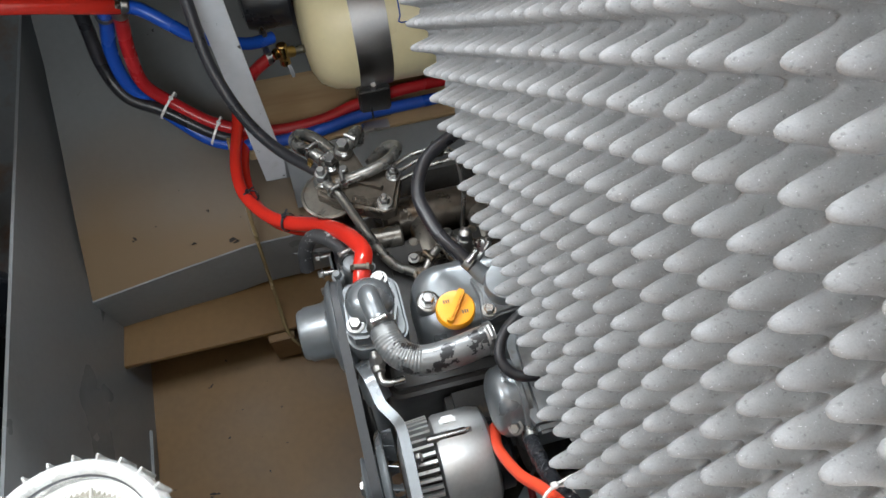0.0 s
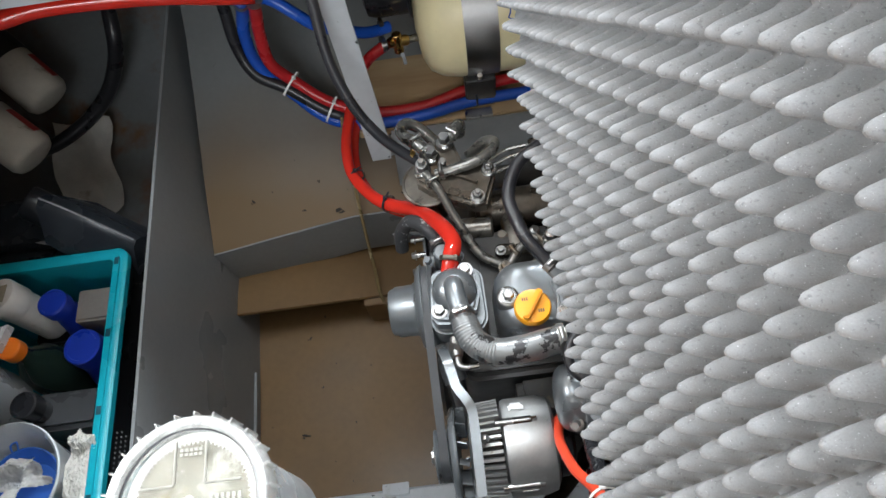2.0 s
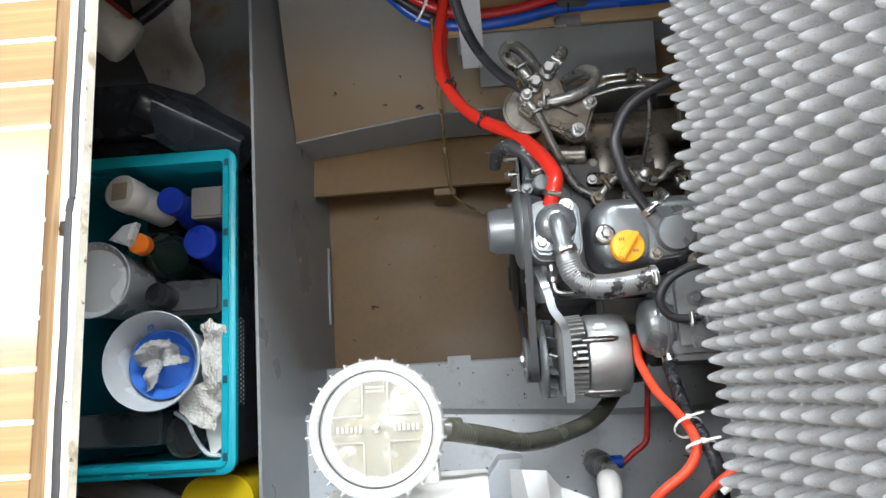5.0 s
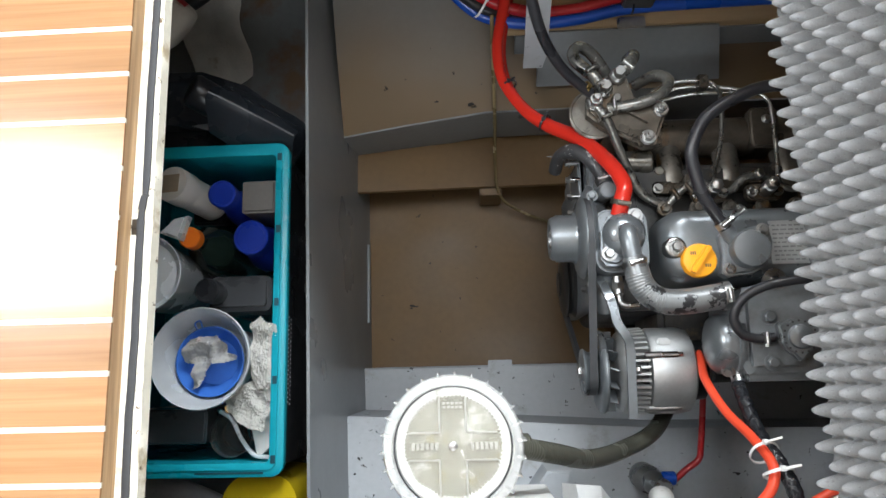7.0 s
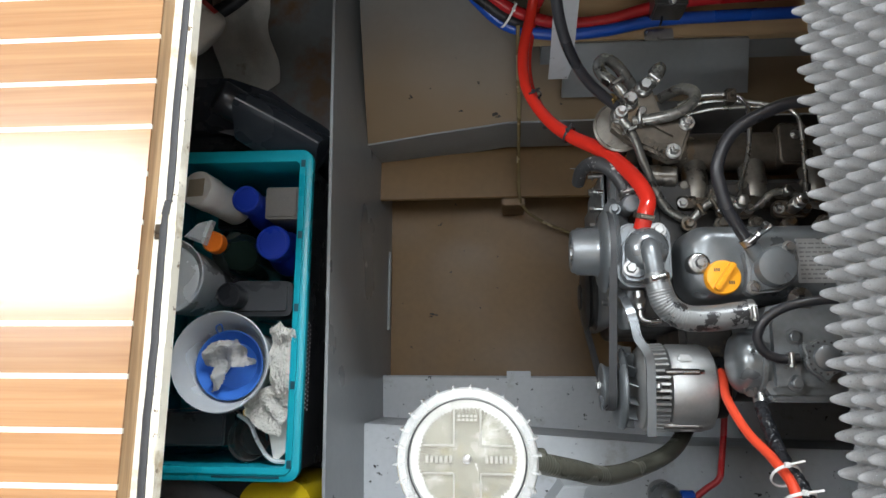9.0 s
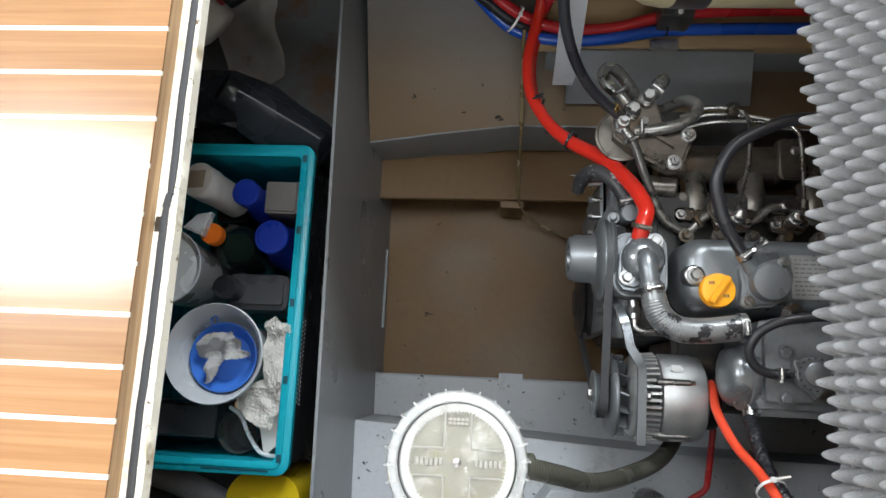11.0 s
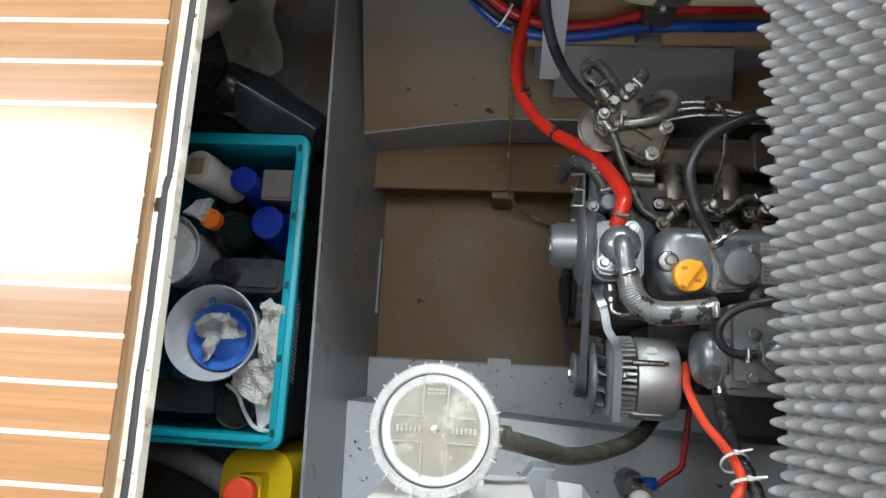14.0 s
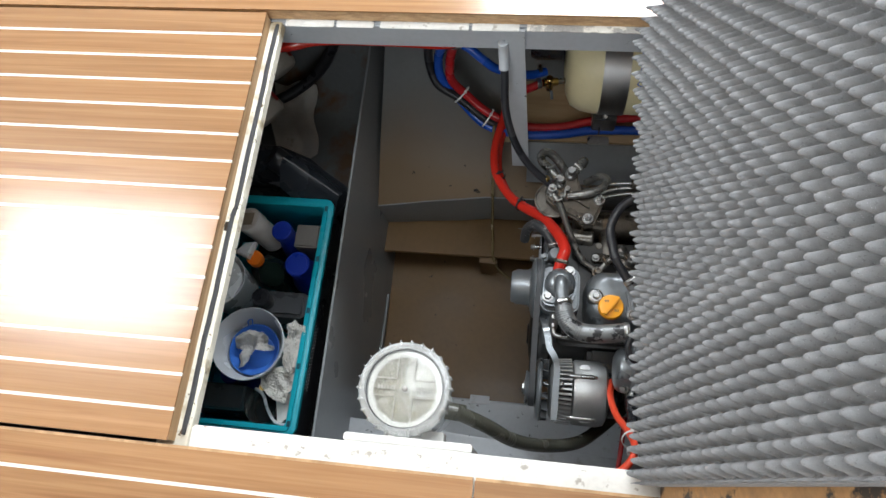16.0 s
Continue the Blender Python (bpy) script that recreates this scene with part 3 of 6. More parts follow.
# flat post that hangs from the beam
bm = B()
rings(bm, [[(x0, 0.716, -0.030), (x1, 0.716, -0.030), (x1, 0.721, -0.030), (x0, 0.721, -0.030)] if k == 0 else
           [(x0, y, z), (x1, y, z), (x1, y + 0.005, z), (x0, y + 0.005, z)] for k, x0, x1, y, z in
           ((0, -0.146, -0.112, 0, 0), (1, -0.145, -0.110, 0.715, -0.10), (1, -0.138, -0.102, 0.70, -0.30), (1, -0.134, -0.096, 0.689, -0.44), (1, -0.133, -0.100, 0.688, -0.484))])
structure("wall_post", bm, LIGHTGREY, "flat grey steel post hanging from the beam", "post")


# ---------------------------------------------------------------- cabin sole and cabin
def sole_panel(name, x0, x1, y0, y1, first, label, thick=0.02):
    root = structure(name, box(B(), (x0 + 0.001, y0 + 0.001, -thick), (x1 - 0.001, y1 - 0.001, -0.003)), PLYEDGE, label, "floor")
    return root, (x0, x1, y0, y1, first)


SOLE = [
    sole_panel("floor_sole_side", -2.9, -0.571, -0.0205, 0.7225, 0.023, "glossy teak laminate sole board with white inlay strips", 0.0268),
    sole_panel("floor_sole_near", -2.9, -0.132, -1.55, -0.0245, -0.077, "glossy teak laminate sole board with white inlay strips"),
    sole_panel("floor_sole_near_end", -0.130, 1.9, -1.55, -0.0245, -0.077, "glossy teak laminate sole board with white inlay strips"),
    sole_panel("floor_sole_far", -2.9, 1.9, 0.7275, 2.05, 0.773, "glossy teak laminate sole board with white inlay strips", 0.0264),
    sole_panel("floor_sole_end", 0.21, 1.9, -0.0205, 0.7225, 0.023, "glossy teak laminate sole board behind the lifted hatch"),
]


def cabin_wall(name, lo, hi, hole=None, axis=1):
    """A wall panel; hole: (a0, a1, z0, z1) along the wall's length and height."""
    b = B()
    if hole is None:
        box(b, lo, hi)
    else:
        o = 1 - axis
        a0, a1, z0, z1 = hole
        for p0, p1, q0, q1 in ((lo[o], a0, lo[2], hi[2]), (a1, hi[o], lo[2], hi[2]), (a0, a1, lo[2], z0), (a0, a1, z1, hi[2])):
            l2, h2 = list(lo), list(hi)
            l2[o], h2[o], l2[2], h2[2] = p0, p1, q0, q1
            box(b, l2, h2)
    return structure(name, b, CEILING, "unseen pale cabin wall added to close in and bounce light", "wall")


# unseen walls and ceiling, added to enclose the lamps and bounce their light
cabin_wall("wall_near", (-2.95, -1.62, -0.02), (1.95, -1.56, 1.98), (-1.0, 0.4, 1.0, 1.7))
cabin_wall("wall_far", (-2.95, 2.05, -0.02), (1.95, 2.11, 1.98), (-0.36, 0.76, 1.06, 1.64))
cabin_wall("wall_fore", (-2.95, -1.56, -0.02), (-2.90, 2.05, 1.98))
cabin_wall("wall_aft", (1.90, -1.56, -0.02), (1.95, 2.05, 1.98))
bm = B()
for x0, x1, y0, y1 in ((-2.9, 1.9, -1.56, 0.29), (-2.9, 1.9, 1.21, 2.05), (-2.9, -2.76, 0.29, 1.21), (-1.54, -0.63, 0.29, 1.21), (0.39, 1.9, 0.29, 1.21)):
    box(bm, (x0, y0, 1.95), (x1, y1, 1.99))
structure("ceiling", bm, CEILING, "unseen pale ceiling added to bounce light, with two lamp openings", "ceiling")

# ---------------------------------------------------------------- lifted hatch with its foam
LEAN = 0.164
hatch = thing("hatch_lid", (0.113, 0.35, -0.02), "lifted sole hatch of plywood standing open, lined with grey foam", "hatch")


def leaned(b):
    for v in b.verts:
        v.co.x += LEAN * (v.co.z + 0.02)
    return b


board = part("board", leaned(box(B(), (0.1135, -0.045, -0.020), (0.1295, 0.718, 0.72), 0.001)), PLY, hatch, "stained plywood board")
bm = B()
for i in range(14):
    y = -0.043 + i * 0.0545
    box(bm, (0.1295, y, -0.018), (0.1325, min(y + 0.050, 0.716), 0.718))
part("veneer", leaned(bm), TEAK, hatch)

def foam_sheet():
    """Moulded foam: a lattice of blunt cones on a 15 mm back."""
    y0, y1, z0, z1, step = -0.012, 0.704, -0.0205, 0.700, 0.0018
    pitch, row, high = 0.0312, 0.0136, 0.0310
    ys, zs = np.arange(y0, y1, step), np.arange(z0, z1, step)
    Y, Z = np.meshgrid(ys, zs, indexing="ij")
    a = (Y - 0.5159) / pitch + (Z - 0.0003) / (2 * row)
    b = (Y - 0.5159) / pitch - (Z - 0.0003) / (2 * row)
    v = np.clip(0.5 + 0.25 * (np.cos(2 * np.pi * a) + np.cos(2 * np.pi * b)), 0, 1)
    g = np.random.default_rng(3)
    ka, kb = np.rint(a).astype(int), np.rint(b).astype(int)
    jit = g.uniform(0.90, 1.05, (400, 400))[(ka % 400), (kb % 400)]
    H = high * (1 - (1 - v) ** 1.5) ** 2.8 * (1 + (jit - 1) * v)
    X = 0.0985 - H
    ny, nz = Y.shape
    verts = np.stack([X, Y, Z], -1).reshape(-1, 3)
    back = verts.copy()
    idx = np.arange(ny * nz).reshape(ny, nz)
    q = np.stack([idx[:-1, :-1], idx[:-1, 1:], idx[1:, 1:], idx[1:, :-1]], -1).reshape(-1, 4)
    rim = np.concatenate([idx[:, 0], idx[-1, 1:], idx[-2::-1, -1], idx[0, -2:0:-1]])
    edge = verts[rim].copy()
    edge[:, 0] = 0.1130
    n0 = len(verts)
    k = len(rim)
    e = np.arange(k)
    side = np.stack([rim, n0 + e, n0 + (e + 1) % k, rim[(e + 1) % k]], -1)
    allv = np.concatenate([verts, edge])
    allv[:, 0] += LEAN * (allv[:, 2] + 0.02)
    me = bpy.data.meshes.new("foam")
    me.from_pydata(allv.tolist(), [], np.concatenate([q, side]).tolist())
    me.materials.append(FOAM)
    me.polygons.foreach_set("use_smooth", [True] * len(me.polygons))
    me.set_sharp_from_angle(angle=radians(75))
    me.update()
    return me


fo = new("foam", foam_sheet())
fo.location = -ORIGIN[hatch.name]
fo.parent = hatch
tagged(fo, "grey convoluted acoustic foam with blunt cones")

# ---------------------------------------------------------------- raw-water strainer
C = Vector((-0.2535, 0.094, 0))
strainer = thing("water_strainer", (C.x, C.y, -0.30), "clear plastic raw-water strainer with a round screw lid, filled with silt", "water strainer")
bm = lathe(B(), [(0.054, -0.30), (0.056, -0.295), (0.057, -0.10), (0.060, -0.098)], C, n=48)
part("bowl", bm, MILKY, strainer, "milky plastic bowl")
bm = lathe(B(), [(0.060, -0.096), (0.0700, -0.094), (0.0712, -0.088), (0.0712, -0.070), (0.0690, -0.065), (0.0615, -0.0640), (0.0600, -0.066), (0.0600, -0.074)], C, n=64, ring=True)
ring = part("lid_ring", bm, CLEAR, strainer, "clear ribbed screw ring")
for i in range(26):
    a = 2 * math.pi * (i + 0.3) / 26
    d = Vector((math.cos(a), math.sin(a), 0))
    p = C + d * 0.0693
    bm = strip(B(), [p + Vector((0, 0, -0.093)), p + Vector((0, 0, -0.066))], 0.0095, 0.0018, d, smooth=False)
    part("grip_rib", bm, CLEAR, ring)
bm = lathe(B(), [(0.0595, -0.0735), (0.0615, -0.0725), (0.0615, -0.0705), (0.0585, -0.0702)], C, n=64, ring=True)
part("gasket", bm, BLACKRUBBER, strainer, "thin dark gasket")
bm = lathe(B(), [(0.0001, -0.0850), (0.0590, -0.0850), (0.0590, -0.0835), (0.0001, -0.0835)], C, n=64)
part("silt_film", bm, SILT, strainer, "yellowish film of silt under the lid")
rng = random.Random(2)
bm = B()
n = 156
inner = [0.0492 + (0.0022 if i % 2 else -0.0010) + 0.0016 * noise.noise(Vector((i * 0.13, 4, 2))) for i in range(n)]
lo, hi = [], []
for i in range(n):
    a = 2 * math.pi * i / n
    c, s = math.cos(a), math.sin(a)
    lo.append(bm.verts.new(C + Vector((inner[i] * c, inner[i] * s, -0.0822))))
    hi.append(bm.verts.new(C + Vector((0.0585 * c, 0.0585 * s, -0.0822))))
for i in range(n):
    bm.faces.new((lo[i], hi[i], hi[(i + 1) % n], lo[(i + 1) % n]))
part("salt_fringe", bm, FRINGE, strainer, "white scalloped fringe of dried salt")
bm = lathe(B(), [(0.0600, -0.0790), (0.0600, -0.0760), (0.0001, -0.0745)], C, n=64)
lens = part("lid_window", bm, GLASSY, strainer, "clear window of the lid")
lens.visible_shadow = False
ring.visible_shadow = False
for s in (-1, 1):
    bm = box(B(), (C.x - 0.045, C.y + s * 0.0135 - 0.001, -0.0742), (C.x - 0.0135, C.y + s * 0.0135 + 0.001, -0.0712), 0.0006)
    part("cross_rib", bm, RIBCLEAR, lens, "raised clouded rib of a cross")
    bm = box(B(), (C.x + 0.0135, C.y + s * 0.0135 - 0.001, -0.0742), (C.x + 0.045, C.y + s * 0.0135 + 0.001, -0.0712), 0.0006)
    part("cross_rib", bm, RIBCLEAR, lens, "raised clouded rib of a cross")
    bm = box(B(), (C.x + s * 0.0135 - 0.001, C.y + 0.0135, -0.0742), (C.x + s * 0.0135 + 0.001, C.y + 0.050, -0.0712), 0.0006)
    part("cross_rib", bm, RIBCLEAR, lens, "raised clouded rib of a cross")
    bm = box(B(), (C.x + s * 0.0135 - 0.001, C.y - 0.050, -0.0742), (C.x + s * 0.0135 + 0.001, C.y - 0.0135, -0.0712), 0.0006)
    part("cross_rib", bm, RIBCLEAR, lens, "raised clouded rib of a cross")
bm = B()
for s in (-1, 1):
    for k in range(6):
        x = C.x + s * 0.030 + (k - 2.5) * 0.0048
        box(bm, (x, C.y - 0.0035, -0.0742), (x + 0.0030, C.y + 0.0035, -0.0728))
    for k in range(5):
        x = C.x + (k - 2) * 0.0042
        box(bm, (x - 0.0015, C.y + 0.0405 - s * 0.002 - 0.0012, -0.0742), (x + 0.0015, C.y + 0.0405 - s * 0.002 + 0.0012, -0.0728))
tagged(part("moulded_mark", bm, RIBCLEAR, lens, "moulded marks that cannot be read"), kind="stuff")
bm = lathe(B(), [(0.0045, -0.0745), (0.0045, -0.0715), (0.0030, -0.0705)], C, n=16)
part("centre_screw", bm, STEEL, lens, "small bright centre screw")
strainer.location.z -= 0.009
bm = B()
box(bm, (-0.325, 0.0065, -0.330), (-0.140, 0.0185, -0.022), 0.002)
box(bm, (-0.30, 0.0185, -0.25), (-0.20, 0.045, -0.20), 0.002)
part("mounting_board", bm, WHITEPL, strainer, "white plastic mounting board")
bm = cyl(B(), (C.x + 0.05, C.y - 0.012, -0.205), (-0.168, 0.080, -0.21), 0.0145)
part("outlet", bm, GREENHOSE, strainer, "dark hose tail")
bm = tube(B(), [(-0.182, 0.080, -0.205), (-0.134, 0.067, -0.25), (-0.083, 0.052, -0.32), (-0.024, 0.055, -0.40), (0.042, 0.074, -0.48), (0.10, 0.12, -0.57), (0.16, 0.18, -0.60)], 0.0125, 16, 90,
          radii=lambda t: 0.0126 + 0.00025 * math.sin(t * 560))
solo("suction_hose", bm, GREENHOSE, "olive spiral suction hose running from the strainer", "hose")
# drain tap with its red cap at the strainer's foot
tap = thing("drain_tap", (-0.215, 0.0, -0.52), "small metal drain tap with a red knob", "tap")
part("body", cyl(cyl(B(), (-0.255, -0.006, -0.51), (-0.212, -0.012, -0.51), 0.011), (-0.213, -0.012, -0.51), (-0.203, -0.014, -0.51), 0.014), STEEL, tap)
part("knob", lathe(B(), [(0.009, 0), (0.0095, 0.002), (0.0095, 0.014), (0.006, 0.018)], (-0.203, -0.014, -0.51), (1, -0.1, 0), 20), REDCABLE, tap, "red knob")
part("stem", cyl(B(), (-0.245, -0.006, -0.667), (-0.245, -0.006, -0.505), 0.008), STEEL, tap)

# seacock with red lever, and the white things beside it
sea = thing("seacock", (0.06, -0.02, -0.667), "bronze seacock with a long red lever handle", "valve")
part("body", lathe(B(), [(0.024, 0), (0.024, 0.05), (0.017, 0.06), (0.020, 0.085), (0.020, 0.12), (0.015, 0.13), (0.015, 0.145)], (0.06, -0.018, -0.667), (0, 0, 1), 20), STEEL, sea)
bm = tube(B(), [(0.085, -0.012, -0.555), (0.106, 0.006, -0.552), (0.127, 0.022, -0.55), (0.132, 0.045, -0.548), (0.138, 0.094, -0.545), (0.142, 0.14, -0.54)], 0.0052, 12)
part("lever", bm, DARKRED, sea, "red dipped lever")
part("collar", cyl(B(), (0.064, -0.006, -0.545), (0.086, -0.006, -0.545), 0.011), BLUE, sea, "blue collar")
bm = tube(B(), [(0.055, -0.03, -0.525), (0.052, -0.045, -0.50), (0.045, -0.085, -0.49), (0.02, -0.20, -0.52)], 0.021, 16, radii=lambda t: 0.019 + 0.0008 * math.sin(t * 160))
solo("drain_hose", bm, WHITEPL, "short white hose clipped on the seacock", "hose")
bm = B()
FOLDS = ((-0.105, 0.0, -0.470), (-0.088, 0.002, -0.440), (-0.050, -0.002, -0.448), (-0.028, -0.030, -0.470), (0.022, -0.050, -0.462))
rings(bm, [[(x + 0.010 * k * math.sin(3 * x * 40), y - d, z - dz) for d, dz, k in ((0, 0.004, 0), (0, 0, 0), (0.055, -0.006, 1), (0.10, 0.012, 0.4), (0.17, 0.16, 0), (0.17, 0.164, 0), (0.10, 0.016, 0.4), (0.055, -0.002, 1))] for x, y, z in FOLDS])
solo("paper_sheet", bm, mat("white_sheet", (0.82, 0.82, 0.81), 0.6, 0, 0.05, 12, 120, 0.1), "crumpled white sheet lying in the bay", "paper", angle=20)
bm = prism(B(), [(-0.175, -0.07), (-0.10, -0.07), (-0.078, 0.006), (-0.118, 0.006)], -0.667, -0.56, 0.003)
solo("bed_bracket", bm, LIGHTGREY, "grey welded bracket on the ledge", "bracket")

# ---------------------------------------------------------------- crate with its contents
crate = thing("storage_crate", (-0.69, 0.29, -0.70), "teal plastic storage crate full of bottles and rags", "crate")
X0, X1, Y0, Y1, ZT, ZB = -0.868, -0.524, 0.022, 0.547, -0.417, -0.700


def crate_wall(b, x0, x1, y0, y1, z0, z1, bev=0.002):
    return box(b, (x0, y0, z0), (x1, y1, z1), bev)


part("base", crate_wall(B(), X0 + 0.02, X1 - 0.02, Y0 + 0.02, Y1 - 0.02, ZB, ZB + 0.004), TEAL, crate)
for x0, x1, y0, y1 in ((X1 - 0.020, X1 - 0.016, Y0 + 0.016, Y1 - 0.016), (X0 + 0.016, X0 + 0.020, Y0 + 0.016, Y1 - 0.016),
                       (X0 + 0.0205, X1 - 0.0205, Y0 + 0.016, Y0 + 0.020), (X0 + 0.0205, X1 - 0.0205, Y1 - 0.020, Y1 - 0.016)):
    part("side", crate_wall(B(), x0, x1, y0, y1, ZB, ZT - 0.003), TEAL, crate)
bm = B()
outer, inner2 = rounded(X0, X1, Y0, Y1, 0.020), rounded(X0 + 0.021, X1 - 0.021, Y0 + 0.021, Y1 - 0.021, 0.008)
mid = rounded(X0 + 0.003, X1 - 0.003, Y0 + 0.003, Y1 - 0.003, 0.018)
rings(bm, [[(x, y, z) for x, y in o] for o, z in ((inner2, ZT - 0.012), (inner2, ZT - 0.001), (rounded(X0 + 0.0195, X1 - 0.0195, Y0 + 0.0195, Y1 - 0.0195, 0.009), ZT), (rounded(X0 + 0.011, X1 - 0.011, Y0 + 0.011, Y1 - 0.011, 0.014), ZT),
                                                (rounded(X0 + 0.0108, X1 - 0.0108, Y0 + 0.0108, Y1 - 0.0108, 0.014), ZT - 0.003), (mid, ZT - 0.003), (outer, ZT - 0.005), (outer, ZT - 0.016))], caps=False)
rim = part("rim", bm, TEAL, crate)
# black sheets stand in for the shade in the gap round the crate
part("outer_shade_sheet", crate_wall(B(), X1 - 0.0158, X1 - 0.0125, Y0 + 0.012, Y1 - 0.012, ZB, ZT - 0.017), BLACKPL, crate, "black sheet standing in for the shade beside the crate")
part("outer_shade_sheet", crate_wall(B(), X0 + 0.02, X1 - 0.016, Y0 + 0.012, Y0 + 0.0155, ZB, ZT - 0.017), BLACKPL, crate, "black sheet standing in for the shade beside the crate")
# darker teal pieces on the rim paint the shade inside sockets and slot
for y in (0.048, 0.165, 0.285, 0.402, 0.522):
    part("socket_shade", box(B(), (X1 - 0.0185, y - 0.006, ZT - 0.0005), (X1 - 0.0115, y + 0.006, ZT + 0.0008)), TEALDARK, rim, "dark square on the rim for the shade in a socket")
part("slot_shade", box(B(), (X1 - 0.135, Y0 + 0.005, ZT - 0.003), (X1 - 0.03, Y0 + 0.0078, ZT - 0.0018)), TEALDARK, rim, "dark strip on the rim for the shade in a slot")
bm = B()
for j in range(20):
    for k in range(3):
        y_ = 0.125 + j * 0.0072 + 0.0036 * (k % 2)
        box(bm, (X1 - 0.0126, y_, ZT - 0.052 - k * 0.013), (X1 - 0.0117, y_ + 0.0026, ZT - 0.049 - k * 0.013))
part("vent_grid", bm, LIGHTGREY, crate, "row of pale vent perforations")

BASE = ZB + 0.004


def bottle(name, x, y, r, h, neck, body, cap, label, cap_r=None, cap_h=0.022, lean=(0, 0), square=None, cap_label=""):
    t = thing(name, (x, y, BASE), label, "bottle")
    ax = Vector((lean[0], lean[1], 1)).normalized()
    o = Vector((x, y, BASE))
    if square:
        b = prism(B(), rounded(x - square[0] / 2, x + square[0] / 2, y - square[1] / 2, y + square[1] / 2, 0.012), BASE, BASE + h - 0.02, 0.008, 4)
        lathe(b, [(neck, h - 0.022), (neck, h)], (x + square[2], y, BASE), (0, 0, 1), 24)
        o = o + Vector((square[2], 0, 0))
    else:
        b = lathe(B(), [(r * 0.94, 0), (r, 0.004), (r, h * 0.66), (r * 0.97, h * 0.72), (r * 0.8, h * 0.82), (neck * 1.1, h * 0.92), (neck, h * 0.95), (neck, h)], o, ax, 36)
    part("body", b, body, t)
    cr = cap_r or neck * 1.15
    b = lathe(B(), [(cr, 0), (cr, cap_h - 0.002), (cr - 0.002, cap_h), (cr * 0.8, cap_h), (cr * 0.78, cap_h - 0.0012)], o + ax * h, ax, 32)
    part("cap", b, cap, t, cap_label)
    return t


# white jar, tipped on its side over the others
jar = thing("plastic_jar", (-0.70, 0.478, BASE), "white plastic jar with a paper label, leaning on a box", "jar")
jo, jx = Vector((-0.684, 0.468, -0.486)), Vector((-0.22, 0.08, 0.97)).normalized()
part("body", lathe(B(), [(0.024, -0.022), (0.027, -0.016), (0.0275, 0.060), (0.0285, 0.068)], jo, jx, 32), WHITEPL, jar)
jl = part("lid", lathe(B(), [(0.0280, 0.060), (0.0295, 0.062), (0.0295, 0.094), (0.0280, 0.0975), (0.024, 0.098)], jo, jx, 32), WHITEPL, jar)
u = jx.orthogonal().normalized()
bm = lathe(B(), [(0.021, 0.0981), (0.021, 0.0986)], jo, jx, 4)
part("paper_label", bm, TANLABEL, jl, "square browned paper label")
solo("black_box", prism(B(), rounded(-0.722, -0.664, 0.437, 0.502, 0.006), BASE, BASE + 0.178, 0.004), BLACKPL, "black plastic box under the white jar", "box")
bottle("spray_bottle", -0.630, 0.461, 0.030, 0.266, 0.018, BOTTLEBLUE, BOTTLEBLUE, "blue bottle with a blue cap beside a grey carton", 0.0225, 0.022)
bm = prism(B(), rounded(-0.606, -0.550, 0.434, 0.488, 0.004), BASE, BASE + 0.262, 0.004)
solo("carton", bm, mat("grey_brown_carton", (0.15, 0.14, 0.13), 0.6), "grey-brown carton standing in the crate", "carton")
bottle("glass_bottle", -0.672, 0.387, 0.040, 0.286, 0.014, GREENGLASS, ORANGE, "dark green bottle with a glossy shoulder and an orange cap", 0.0170, 0.020, cap_label="orange screw cap")
bottle("coolant_bottle", -0.590, 0.394, 0.040, 0.232, 0.026, BOTTLEBLUE, BOTTLEBLUE, "blue bottle with a broad blue screw cap", 0.0285, 0.028)
bottle("flat_bottle", -0.612, 0.305, 0.04, 0.262, 0.017, DARKBOTTLE, BLACKPL, "flat dark grey oil bottle", 0.0195, 0.026, square=(0.104, 0.058, -0.036))
# translucent jug
jug = thing("plastic_jug", (-0.735, 0.335, BASE), "translucent plastic jug with a spout and a closed lid", "jug")
part("body", lathe(B(), [(0.0001, 0.20), (0.040, 0.20), (0.052, 0.21), (0.057, 0.312), (0.061, 0.318), (0.0598, 0.320), (0.0565, 0.314), (0.050, 0.309), (0.047, 0.3105), (0.0001, 0.3105)], (-0.737, 0.330, BASE), (0, 0, 1), 40), MILKY, jug)
part("spout", prism(B(), [(-0.712, 0.392), (-0.680, 0.380), (-0.668, 0.418), (-0.690, 0.414)], BASE + 0.305, BASE + 0.323, 0.003), MILKY, jug)
part("foot", lathe(B(), [(0.036, 0.0), (0.040, 0.20)], (-0.737, 0.330, BASE), (0, 0, 1), 32), MILKY, jug)
# bowl with a blue funnel and tissue
bowl = thing("plastic_bowl", (-0.652, 0.203, BASE), "translucent plastic tub with a blue funnel and crumpled tissue", "tub")
fo_ = (-0.650, 0.200, BASE)
part("tub", lathe(B(), [(0.050, 0.0), (0.055, 0.19), (0.060, 0.215), (0.074, 0.290), (0.078, 0.297), (0.0765, 0.300), (0.071, 0.2935), (0.058, 0.222), (0.050, 0.214), (0.0001, 0.212)], fo_, (0, 0, 1), 48), MILKY, bowl)
fun = part("funnel", lathe(B(), [(0.0001, 0.222), (0.038, 0.224), (0.054, 0.254), (0.0555, 0.257), (0.0535, 0.258), (0.036, 0.230), (0.0001, 0.227)], (-0.650, 0.196, BASE), (0, 0, 1), 40), FUNNELBLUE, bowl, "blue plastic funnel")
